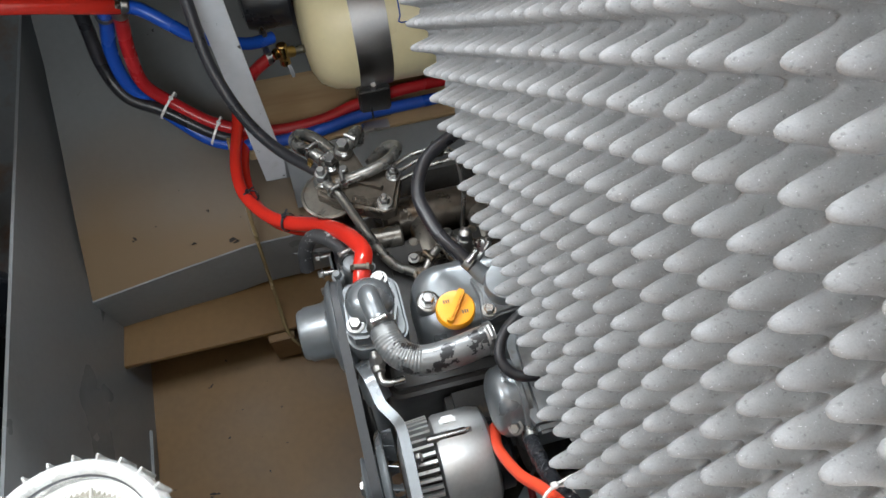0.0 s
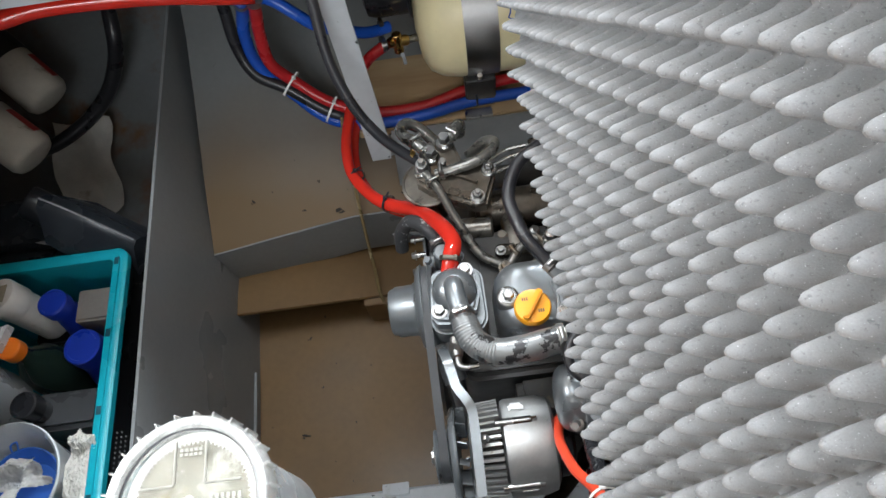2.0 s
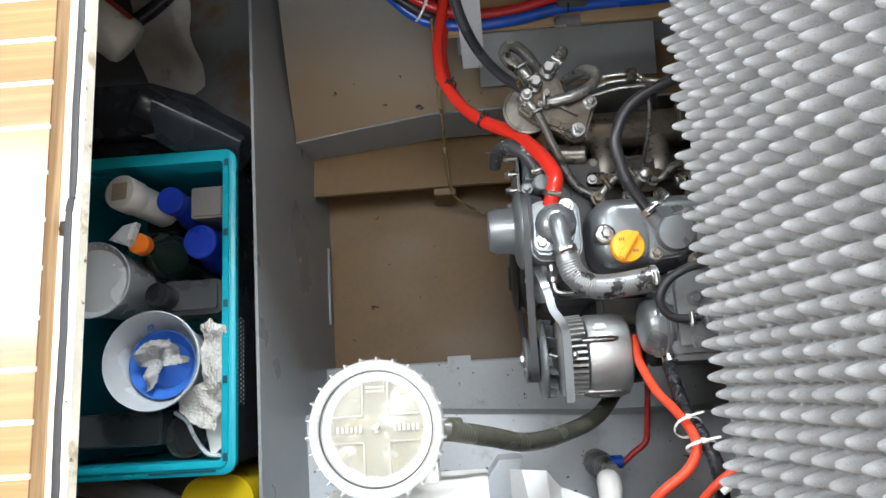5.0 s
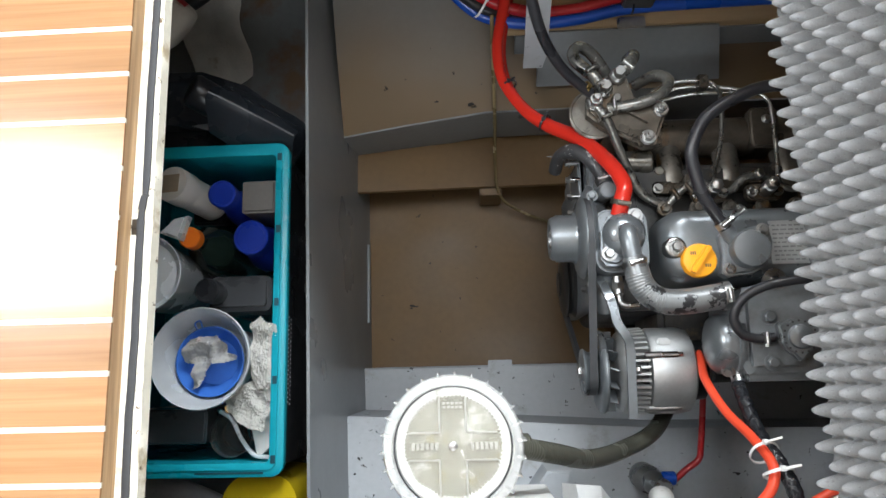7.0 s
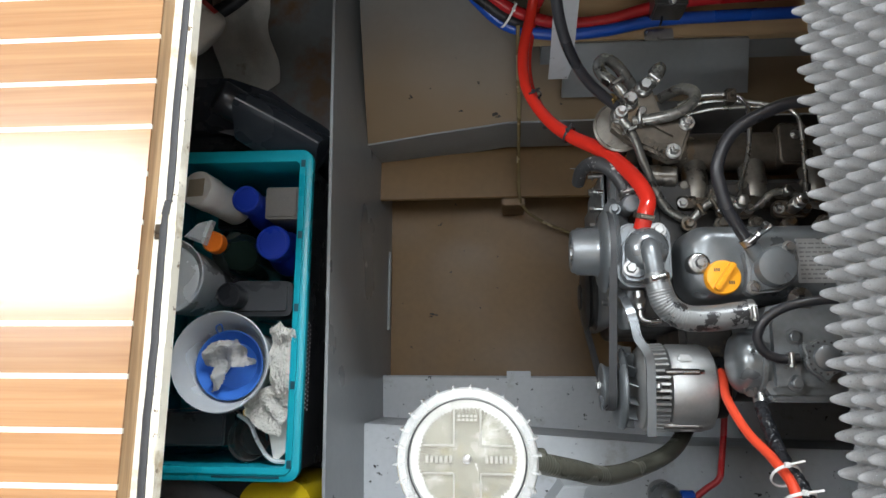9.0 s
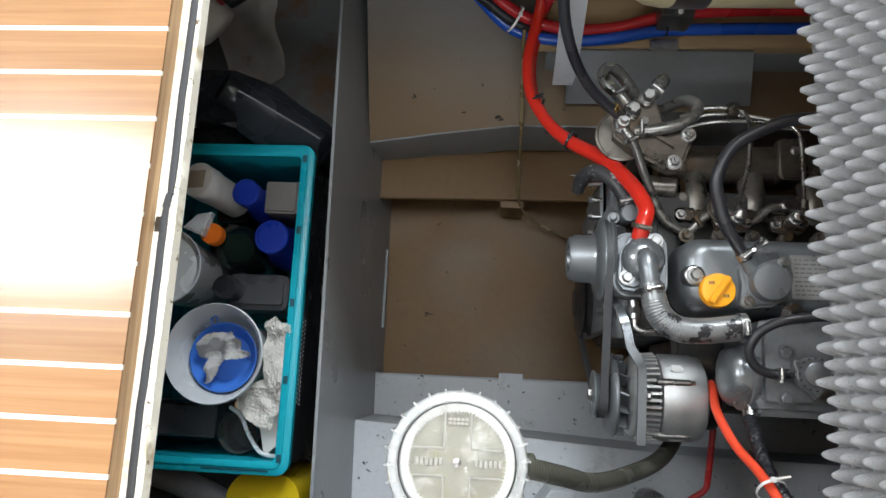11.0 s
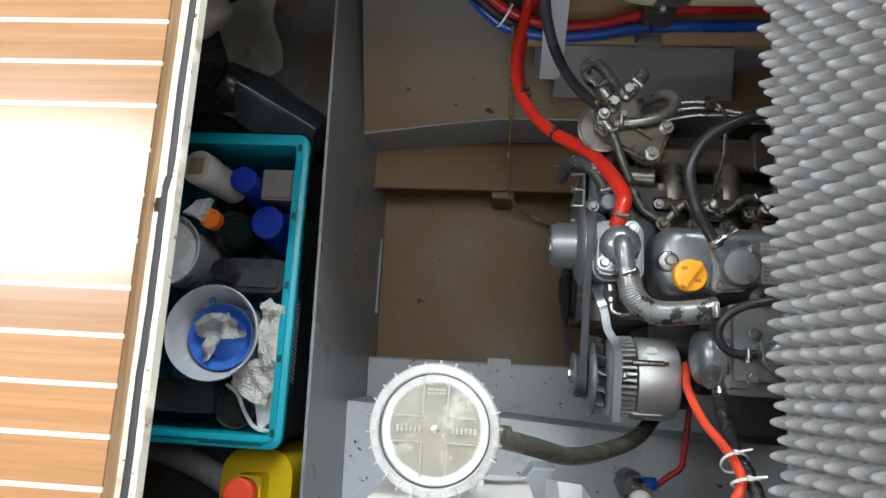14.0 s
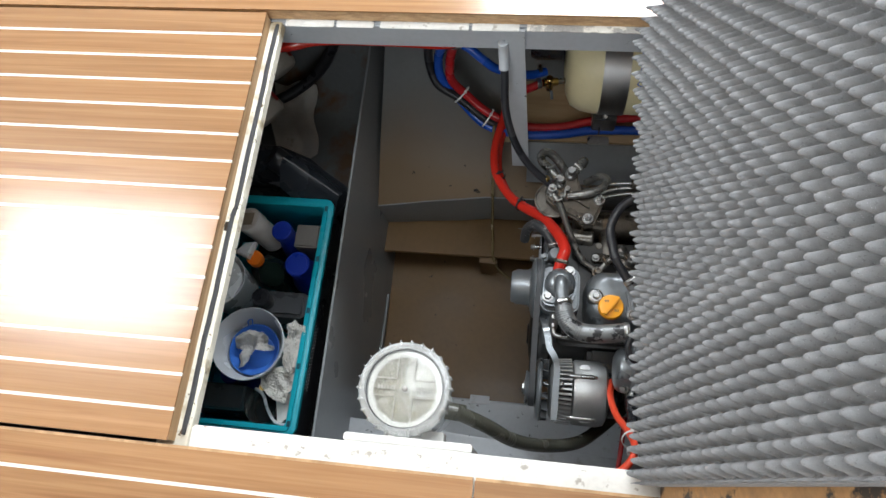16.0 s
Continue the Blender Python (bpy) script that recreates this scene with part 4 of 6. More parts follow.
part("hanging_loop", tube(B(), [(-0.672, 0.246, BASE + 0.257), (-0.676, 0.256, BASE + 0.258), (-0.668, 0.260, BASE + 0.258), (-0.664, 0.248, BASE + 0.257)], 0.0014, 6), FUNNELBLUE, fun)


def rag(name, outline, z, seed, label, material=None, fold=0.017, thick=0.006, category="rag"):
    b = B()
    xs = [p[0] for p in outline]
    ys = [p[1] for p in outline]
    n = 54
    x0, x1, y0, y1 = min(xs), max(xs), min(ys), max(ys)

    def inside(px, py):
        odd = False
        for (ax, ay), (bx, by) in zip(outline, outline[1:] + outline[:1]):
            if (ay > py) != (by > py) and px < (bx - ax) * (py - ay) / (by - ay) + ax:
                odd = not odd
        return odd
    vs = {}
    for i in range(n):
        for j in range(n):
            cell = [(i, j), (i + 1, j), (i + 1, j + 1), (i, j + 1)]
            if inside(x0 + (x1 - x0) * (i + 0.5) / n, y0 + (y1 - y0) * (j + 0.5) / n):
                f = []
                for k in cell:
                    if k not in vs:
                        px, py = x0 + (x1 - x0) * k[0] / n, y0 + (y1 - y0) * k[1] / n
                        q = Vector((px * 22, py * 22, seed))
                        vs[k] = b.verts.new((px + 0.004 * noise.noise(q * 2), py + 0.004 * noise.noise(q * 2 + Vector((9, 9, 9))), z + fold * noise.noise(q * (1 if fold < 0.02 else 1.9)) + 0.009 * noise.noise(q * 2.7) + 0.0034 * noise.noise(q * 15)))
                    f.append(vs[k])
                b.faces.new(f)
    bmesh.ops.solidify(b, geom=b.faces[:], thickness=thick)
    return solo(name, b, material or CLOTH, label, category, angle=80)


TISSUE = [(-0.682, 0.232), (-0.640, 0.238), (-0.619, 0.222), (-0.623, 0.207), (-0.606, 0.206), (-0.608, 0.198), (-0.627, 0.192), (-0.640, 0.194), (-0.653, 0.179), (-0.662, 0.157), (-0.677, 0.154), (-0.671, 0.179), (-0.673, 0.192), (-0.688, 0.196), (-0.688, 0.214)]
rag("tissue", TISSUE, BASE + 0.258, 5, "crumpled grey-white tissue lying in the funnel", PAPER, 0.030, 0.002, "tissue")
rag("towel_rag", [(-0.580, 0.250), (-0.566, 0.262), (-0.538, 0.248), (-0.537, 0.160), (-0.556, 0.148), (-0.576, 0.165)], BASE + 0.276, 3, "white terry towel rag hanging over crate contents")
rag("cleaning_rag", [(-0.563, 0.168), (-0.540, 0.164), (-0.540, 0.132), (-0.560, 0.088), (-0.585, 0.096), (-0.616, 0.118), (-0.620, 0.140), (-0.592, 0.158)], BASE + 0.268, 7, "white towelling rag with brown stains")
bm = prism(B(), [(-0.588, 0.100), (-0.575, 0.045), (-0.547, 0.070), (-0.547, 0.120)], BASE, BASE + 0.240, 0.001)
solo("leaflet_box", bm, WHITEPL, "pale printed card box beneath the rag", "box")
bm = prism(B(), rounded(-0.83, -0.660, 0.068, 0.122, 0.008), BASE, BASE + 0.235, 0.004)
solo("grey_box", bm, DARKBOTTLE, "dark grey plastic box in the crate", "box")
glass = thing("glass_jar", (-0.600, 0.100, BASE), "clear plastic jar lying among small parts", "jar")
part("body", lathe(B(), [(0.030, 0), (0.033, 0.01), (0.033, 0.215), (0.034, 0.228), (0.0325, 0.228), (0.0315, 0.20), (0.028, 0.190), (0.0001, 0.190)], (-0.623, 0.080, BASE), (0, 0, 1), 32), GLASSY, glass)
part("loose_fitting", tube(B(), [(-0.640, 0.118, BASE + 0.231), (-0.618, 0.104, BASE + 0.236), (-0.605, 0.078, BASE + 0.234), (-0.580, 0.052, BASE + 0.243), (-0.552, 0.048, BASE + 0.247)], 0.0035, 8), MILKY, glass)
part("brass_nut", lathe(B(), [(0.008, 0), (0.008, 0.008)], (-0.628, 0.122, BASE + 0.222), (0.3, 0, 1), 6), BRASS, glass, "small brass nut")
bottle("blue_bottle", -0.722, 0.150, 0.035, 0.165, 0.02, BOTTLEBLUE, BOTTLEBLUE, "dark blue bottle standing in the crate")

# things in the locker round the crate
can = thing("oil_can", (-0.70, 0.64, -0.70), "large black plastic oil can with a moulded handle", "oil can")
part("body", prism(B(), [(-0.86, 0.565), (-0.548, 0.565), (-0.520, 0.575), (-0.540, 0.615), (-0.62, 0.675), (-0.70, 0.705), (-0.86, 0.705)], -0.69, -0.445, 0.030, 6), CANBLACK, can)
bm = B()
rings(bm, [[Vector(p) + Vector(d) * f for d in ((0, 0, 0.004), (0.007, 0.012, -0.004), (0.020, 0.040, -0.07), (-0.025, -0.045, -0.07), (-0.007, -0.012, -0.004))] for p, f in (((-0.632, 0.606, -0.345), 0.9), ((-0.60, 0.593, -0.362), 1.0), ((-0.55, 0.573, -0.402), 1.0), ((-0.517, 0.560, -0.430), 0.8))])
part("shoulder", bm, CANBLACK, can)
# pale strip and crescent: ridge highlight and shoulder reflection put in as colour
part("ridge_highlight", strip(B(), [(-0.631, 0.606, -0.3405), (-0.60, 0.593, -0.3572), (-0.55, 0.573, -0.3972), (-0.519, 0.560, -0.4240)], 0.0026, 0.0014, (0.5, 0.8, 0)), CANGLINT, can, "pale strip painted as the highlight along the ridge")
part("shoulder_reflection", prism(B(), [(-0.70, 0.592), (-0.672, 0.583), (-0.640, 0.583), (-0.612, 0.601), (-0.621, 0.609), (-0.645, 0.597), (-0.672, 0.595)], -0.4448, -0.4436), CANGLINT, can, "pale crescent painted as a reflection on the shoulder")
cp = lathe(B(), [(0.026, 0), (0.0275, 0.003), (0.0275, 0.040), (0.024, 0.044)], (-0.640, 0.610, -0.395), (-0.55, 0.25, 0.5), 28)
part("cap", cp, BLACKPL, can, "ribbed black screw cap")


def fuel_filter(top, end, label):
    ax = Vector(end) - Vector(top)
    h = ax.length
    t = thing("fuel_filter", end, label, "fuel filter", "fuel filters in the locker")
    part("canister", lathe(B(), [(0.040, 0.02), (0.043, 0.025), (0.043, h - 0.012), (0.038, h - 0.003), (0.030, h)], top, ax, 36), CANISTER, t, "off-white filter canister")
    part("head", lathe(B(), [(0.030, -0.075), (0.040, -0.07), (0.045, -0.05), (0.0455, 0.018), (0.044, 0.024)], top, ax, 32), DARKMETAL, t, "dark filter head")
    back = Vector(top) - ax.normalized() * 0.045
    part("inlet_fitting", cyl(B(), back + Vector((0.02, 0.02, 0.035)), back + Vector((0.03, 0.03, 0.075)), 0.012), GRIMY, t)
    part("inlet_fitting", cyl(B(), back + Vector((-0.03, 0, 0.03)), back + Vector((-0.05, 0, 0.06)), 0.010), GRIMY, t)
    d, u, v = frame_of(ax)
    side = Vector((0.75, 0.62, 0.62))
    side = (side - d * side.dot(d)).normalized()
    w = d.cross(side)
    b = B()
    m = Vector(top) + d * (h * 0.60)
    loops = []
    for k in range(9):
        a = radians(-16 + 3.4 * k)
        n_ = side * math.cos(a) + w * math.sin(a)
        loops.append((m + n_ * 0.0435 - d * 0.028, m + n_ * 0.0435 + d * 0.028))
    for (a0, a1), (b0, b1) in zip(loops, loops[1:]):
        b.faces.new([b.verts.new(q) for q in (a0, a1, b1, b0)])
    part("label", b, REDPRINT, t, "red printed band")
    return t


fuel_filter((-0.798, 0.822, -0.365), (-0.712, 0.752, -0.425), "off-white fuel filter canister with a red label, mounted slanting")
fuel_filter((-0.790, 0.960, -0.38), (-0.716, 0.892, -0.44), "off-white fuel filter canister behind its twin")
bm = tube(B(), [(-0.62, 1.20, -0.30), (-0.588, 1.02, -0.38), (-0.615, 0.97, -0.46), (-0.675, 0.93, -0.52), (-0.76, 0.88, -0.545), (-0.86, 0.84, -0.54)], 0.014, 14)
solo("fuel_hose", bm, BLACKRUBBER, "black rubber fuel hose curving behind the filters", "hose")
bm = B()
n = 22
gv = {}
for i in range(n + 1):
    for j in range(n + 1):
        a, b_ = i / n, j / n
        x = -0.775 + 0.115 * a - 0.015 * b_ + 0.006 * math.sin(b_ * 9)
        y = 0.735 + 0.20 * b_ + 0.03 * a * (1 - b_)
        gv[i, j] = bm.verts.new((x, y, -0.634 + 0.085 * b_ + 0.012 * math.sin(a * 7 + b_ * 3) + 0.006 * noise.noise(Vector((x * 40, y * 40, 0)))))
for i in range(n):
    for j in range(n):
        bm.faces.new((gv[i, j], gv[i + 1, j], gv[i + 1, j + 1], gv[i, j + 1]))
bmesh.ops.solidify(bm, geom=bm.faces[:], thickness=0.006)
solo("floor_cloth", bm, CLOTH, "off-white cloth lying on the locker bottom", "cloth", angle=80)
bm = tube(B(), [(-0.84, 0.01, -0.55), (-0.74, -0.015, -0.545), (-0.66, -0.05, -0.55), (-0.60, -0.10, -0.56)], 0.022, 16)
solo("grey_pipe", bm, MOTTLED, "mottled grey hose lying before the crate", "hose")
buck = thing("yellow_container", (-0.575, -0.03, -0.71), "bright yellow plastic container with a red cap", "container")
part("body", prism(B(), rounded(-0.655, -0.530, -0.115, 0.012, 0.045, 8), -0.70, -0.485, 0.04, 6), LEMON, buck)
part("cap", lathe(B(), [(0.026, 0), (0.027, 0.004), (0.026, 0.026), (0.022, 0.03)], (-0.600, -0.058, -0.486), (0, 0.1, 1), 24), REDCABLE, buck, "red screw cap")

# ---------------------------------------------------------------- tank on its shelf
shelf = box(B(), (-0.16, 0.775, -0.532), (1.1, 1.12, -0.512), 0.0015)
structure("shelf", shelf, PINE, "pale plywood shelf under the tank", "shelf")
tank = thing("water_tank", (0.15, 0.90, -0.49), "cream painted cylindrical tank held by a steel strap", "tank")
part("shell", lathe(B(), [(0.03, -0.028), (0.075, -0.022), (0.100, -0.010), (0.112, 0.012), (0.117, 0.040), (0.117, 0.60), (0.10, 0.65)], (0, 0.905, -0.372), (1, 0, 0), 56), CREAMTANK, tank)
part("strap", lathe(B(), [(0.1172, 0.052), (0.1192, 0.052), (0.1192, 0.108), (0.1172, 0.108)], (0, 0.905, -0.372), (1, 0, 0), 64), CHROME, tank, "wide steel strap")
bm = box(B(), (0.045, 0.795, -0.512), (0.100, 0.842, -0.440), 0.003)
part("strap_foot", bm, STRAPFOOT, tank)
bm = hexbolt(B(), (0.072, 0.805, -0.446), (0, -0.5, 1), 0.006, 0.022)
part("strap_bolt", bm, STEEL, tank)
part("end_motor", lathe(B(), [(0.03, -0.11), (0.045, -0.105), (0.050, -0.09), (0.050, -0.035), (0.06, -0.03)], (0, 0.935, -0.33), (1, 0, 0), 32), BLACKPL, tank, "black end cap")
def on_tank(x, deg):
    return (x, 0.905 - 0.1174 * math.cos(radians(deg)), -0.372 + 0.1174 * math.sin(radians(deg)))


ring_pts = [on_tank(0.128, d) for d in range(30, 76, 5)] + [on_tank(x, 75) for x in (0.18, 0.24, 0.30)] + [on_tank(0.30, d) for d in range(70, 29, -5)] + [on_tank(x, 30) for x in (0.24, 0.18)]
part("label_frame", tube(B(), ring_pts, 0.0011, 6, 3, closed=True), BLUE, tank, "thin blue printed frame")
taps = thing("tank_valve", (-0.06, 0.835, -0.40), "brass drain valve with hose tails and a black lever", "valve")
part("body", cyl(cyl(B(), (-0.042, 0.846, -0.370), (-0.075, 0.835, -0.36), 0.009), (-0.060, 0.836, -0.385), (-0.060, 0.838, -0.345), 0.0085), BRASS, taps)
part("spindle", cyl(B(), (0.0, 0.86, -0.38), (-0.043, 0.846, -0.370), 0.0065), STEEL, taps)
part("lever", strip(B(), [(-0.055, 0.828, -0.380), (-0.053, 0.821, -0.388), (-0.052, 0.815, -0.395)], 0.006, 0.003, (1, 0, 0)), BLACKPL, taps, "black lever")
part("clip", clamp_band(clamp_band(B(), (-0.083, 0.833, -0.36), (1, 0.25, 0), 0.011), (-0.082, 0.848, -0.335), (1, 0.2, 0), 0.011), STEEL, taps)

# ---------------------------------------------------------------- water hoses and their clips
RH = 0.0105


def hose(name, pts, r, material, label, n=14, radii=None):
    return solo(name, tube(B(), pts, r, n, radii=radii), material, label, "hose")


hose("red_water_hose", [(-0.262, 0.836, -0.222), (-0.273, 0.856, -0.27), (-0.284, 0.858, -0.325), (-0.286, 0.853, -0.385), (-0.260, 0.847, -0.428), (-0.199, 0.818, -0.470), (-0.12, 0.800, -0.492), (-0.03, 0.803, -0.497), (0.06, 0.822, -0.490), (0.20, 0.835, -0.490), (0.60, 0.84, -0.495)], RH, DARKRED, "dark red water hose sweeping along the shelf")
hose("blue_water_hose", [(-0.285, 0.850, -0.235), (-0.296, 0.865, -0.275), (-0.312, 0.869, -0.33), (-0.310, 0.861, -0.395), (-0.268, 0.840, -0.452), (-0.205, 0.800, -0.495), (-0.12, 0.782, -0.502), (-0.03, 0.785, -0.500), (0.06, 0.800, -0.499), (0.20, 0.805, -0.500), (0.60, 0.81, -0.500)], RH, BLUE, "blue water hose tied beside the red one")
hose("black_water_hose", [(-0.33, 0.91, -0.22), (-0.336, 0.900, -0.30), (-0.338, 0.880, -0.362), (-0.319, 0.853, -0.408), (-0.268, 0.836, -0.440), (-0.205, 0.808, -0.482), (-0.15, 0.795, -0.505), (-0.09, 0.79, -0.530)], RH, BLACKRUBBER, "black rubber hose tied to the water hoses")
hose("red_feed_hose", [(-0.95, 0.735, -0.118), (-0.62, 0.735, -0.120), (-0.515, 0.762, -0.128), (-0.386, 0.783, -0.153), (-0.29, 0.81, -0.195), (-0.262, 0.834, -0.222)], 0.0125, RED, "bright red hose along the deck beam")
hose("blue_branch_hose", [(-0.258, 0.836, -0.225), (-0.232, 0.825, -0.228), (-0.201, 0.812, -0.250), (-0.172, 0.810, -0.278), (-0.11, 0.828, -0.322), (-0.07, 0.848, -0.337)], RH * 0.9, BLUE, "blue branch hose to the tank valve")
hose("red_branch_hose", [(-0.15, 0.825, -0.47), (-0.14, 0.825, -0.43), (-0.115, 0.828, -0.385), (-0.08, 0.833, -0.362)], RH * 0.9, DARKRED, "dark red branch hose to the tank valve")
tee = thing("hose_tee", (-0.262, 0.835, -0.24), "metal hose tee with worm-drive clips", "hose fitting")
part("body", cyl(cyl(B(), (-0.282, 0.838, -0.222), (-0.242, 0.832, -0.222), 0.0118), (-0.262, 0.826, -0.205), (-0.264, 0.842, -0.240), 0.0118), STEEL, tee)
part("clip", clamp_band(clamp_band(B(), (-0.265, 0.844, -0.240), (-0.2, 0.4, -0.9), RH + 0.001), (-0.290, 0.857, -0.252), (-0.3, 0.4, -0.9), RH + 0.001), STEEL, tee)


def cable_tie(c, axis, r, material=None, label="white nylon cable tie round the hoses", tail=0.012):
    c, (ax, u, v) = Vector(c), frame_of(axis)
    b = lathe(B(), [(r, -0.0018), (r + 0.0012, -0.0018), (r + 0.0012, 0.0018), (r, 0.0018)], c, ax, 28, True)
    up = Vector((0, 0, 1)) - ax * ax.z
    up.normalize()
    box(b, [c[i] + up[i] * (r + 0.002) - 0.003 for i in range(3)], [c[i] + up[i] * (r + 0.002) + 0.003 for i in range(3)], 0.0008)
    strip(b, [c + up * (r + 0.002), c + up * (r + 0.004) + up.cross(ax) * tail], 0.003, 0.001, ax, smooth=False)
    return solo("cable_tie", b, material or TIE, label, "cable tie", "cable ties")


cable_tie((-0.264, 0.846, -0.437), (0.75, -0.45, -0.5), 0.0235)
cable_tie((-0.201, 0.811, -0.480), (0.85, -0.35, -0.4), 0.0235)
cable_tie((0.062, 0.812, -0.493), (1, 0.1, 0), 0.023, BLACKPL, "black nylon cable tie round the water hoses")
pc = thing("pipe_clip", (0.062, 0.79, -0.512), "grey metal pipe clip screwed to the shelf edge", "pipe clip")
part("plate", box(B(), (0.040, 0.768, -0.5145), (0.090, 0.790, -0.508), 0.002), STEEL, pc)
part("screw", lathe(B(), [(0.004, 0), (0.003, 0.002)], (0.065, 0.772, -0.508), (0, 0, 1), 12), STEEL, pc)

# fat red coolant hoses to the thermostat
hose("coolant_hose", [(-0.155, 0.835, -0.445), (-0.162, 0.80, -0.462), (-0.176, 0.735, -0.475), (-0.174, 0.680, -0.472), (-0.161, 0.640, -0.463), (-0.133, 0.596, -0.452), (-0.102, 0.563, -0.432), (-0.058, 0.522, -0.392), (-0.027, 0.474, -0.352), (-0.010, 0.432, -0.330), (-0.015, 0.405, -0.324), (-0.020, 0.384, -0.330)], 0.0118, RED, "glossy red silicone coolant hose, bent, to the engine", 20, lambda t: 0.0096 + 0.0022 * min(1, max(0, (t - 0.35) * 4)))
hose("coolant_return_hose", [(-0.150, 0.84, -0.49), (-0.168, 0.75, -0.506), (-0.166, 0.69, -0.506), (-0.152, 0.646, -0.494), (-0.128, 0.603, -0.480), (-0.096, 0.568, -0.460), (-0.050, 0.530, -0.43), (-0.02, 0.47, -0.42)], 0.0092, RED, "second red coolant hose tied behind the first", 16)
cable_tie((-0.160, 0.650, -0.468), (0.35, -0.92, 0.2), 0.0132, BLACKPL, "black cable tie round the red hose")
cable_tie((-0.106, 0.567, -0.434), (0.75, -0.6, 0.3), 0.0132, BLACKPL, "black cable tie round the red hose")
hose("vent_hose", [(-0.148, 0.712, -0.085), (-0.146, 0.690, -0.13), (-0.142, 0.655, -0.19), (-0.123, 0.620, -0.245), (-0.092, 0.592, -0.290), (-0.048, 0.572, -0.332)], 0.0078, BLACKRUBBER, "black rubber fuel hose hanging from the beam to the filter", 16)
bm = tube(B(), [(-0.150, 0.716, -0.062), (-0.149, 0.712, -0.085), (-0.147, 0.698, -0.115)], 0.0098, 14)
solo("hose_sleeve", bm, LIGHTGREY, "grey tape sleeve on the hose at the beam", "sleeve")
bm = tube(B(), [(-0.184, 0.79, -0.48), (-0.184, 0.757, -0.505), (-0.181, 0.665, -0.605), (-0.180, 0.607, -0.72), (-0.173, 0.549, -0.790), (-0.131, 0.526, -0.85), (-0.065, 0.502, -0.87), (-0.03, 0.49, -0.88)], 0.0034, 8)
solo("thin_drain_tube", bm, CLEARBROWN, "thin clear-brown drain tube hanging into the bilge", "tube")

# battery cables
hose("battery_cable", [(0.098, 0.195, -0.42), (0.094, 0.180, -0.385), (0.088, 0.152, -0.355), (0.093, 0.111, -0.30), (0.105, 0.082, -0.252), (0.112, 0.052, -0.215), (0.098, 0.022, -0.205), (0.06, -0.01, -0.215), (0.03, -0.06, -0.26)], 0.0062, REDCABLE, "orange-red battery cable from the alternator", 12)
hose("engine_loom", [(0.123, 0.156, -0.335), (0.118, 0.130, -0.305), (0.118, 0.085, -0.262), (0.122, 0.056, -0.222), (0.130, 0.02, -0.205), (0.135, -0.03, -0.22), (0.14, -0.10, -0.28)], 0.0085, mat("wrinkled_black_tape", (0.016, 0.017, 0.02), 0.22, 0, 0.3, 40, 170, 0.9, dist=0.006), "glossy black taped wiring loom", 14, lambda t: 0.0088 + 0.0007 * math.sin(t * 130))
hose("red_wire", [(0.19, 0.035, -0.20), (0.155, 0.022, -0.195), (0.125, 0.004, -0.195), (0.10, -0.03, -0.22)], 0.005, REDCABLE, "red wire beside the loom")
hose("white_wire", [(0.19, 0.028, -0.195), (0.155, 0.012, -0.19), (0.128, -0.006, -0.195)], 0.004, TIE, "white wire beside the loom")
cable_tie((0.110, 0.066, -0.232), (0.1, -0.65, 0.75), 0.0165, None, "white nylon cable tie round the battery cables", 0.02)
cable_tie((0.116, 0.045, -0.212), (0.1, -0.85, 0.4), 0.0165, None, "white nylon cable tie round the battery cables", 0.02)

# ---------------------------------------------------------------- engine
E0 = Vector((0.15, 0.35, -0.86))
eng = thing("marine_engine", E0, "silver-grey marine diesel engine with alternator and belt, oily in places", "engine")
bm = prism(B(), rounded(-0.020, 0.70, 0.255, 0.480, 0.02), -0.78, -0.405, 0.01)
part("block", bm, DARKMETAL, eng, "dark oily engine block")
bm = prism(B(), rounded(0.02, 0.60, 0.275, 0.455, 0.012), -0.415, -0.402, 0.004)
part("cylinder_head", bm, DARKMETAL, eng)
part("sump", prism(B(), rounded(0.0, 0.66, 0.29, 0.45, 0.03), -0.90, -0.781, 0.0), DARKMETAL, eng)
bm = prism(B(), rounded(-0.045, -0.0205, 0.270, 0.515, 0.010), -0.76, -0.425, 0.008)
part("timing_cover", bm, SILVER, eng, "silver timing cover")
for y in (0.505, 0.48, 0.44, 0.30):
    for z in (-0.44, -0.50):
        part("cover_bolt", hexbolt(B(), (-0.0455, y, z), (-1, 0, 0), 0.005, 0.007), STEEL, eng)
# rocker cover with filler cap
bm = B()
rings(bm, [[(x, y, z) for x, y in rounded(0.034 + d, 0.45, 0.283 + d * 0.8, 0.392 - d * 0.8, 0.034 - d * 0.4, 10)]
           for z, d in ((-0.388, -0.0005), (-0.381, 0.0), (-0.350, 0.0015), (-0.338, 0.004), (-0.330, 0.008), (-0.3245, 0.013), (-0.3205, 0.019), (-0.3185, 0.026), (-0.3180, 0.032))])
rocker = part("rocker_cover", bm, SILVERCLEAN, eng, "smooth silver rocker cover", 65)
part("cover_nut", hexbolt(lathe(B(), [(0.0155, -0.014), (0.0150, 0), (0.0145, 0.003), (0.012, 0.005)], (0.052, 0.333, -0.3185), (0, 0, 1), 28), (0.052, 0.333, -0.3135), (0, 0, 1), 0.0075, 0.008), STEEL, rocker)
cap = part("filler_cap", lathe(B(), [(0.021, 0), (0.0235, 0.002), (0.0235, 0.011), (0.022, 0.0135), (0.019, 0.0142)], (0.080, 0.312, -0.318), (0, 0, 1), 40), YELLOW, eng, "orange-yellow oil filler cap")
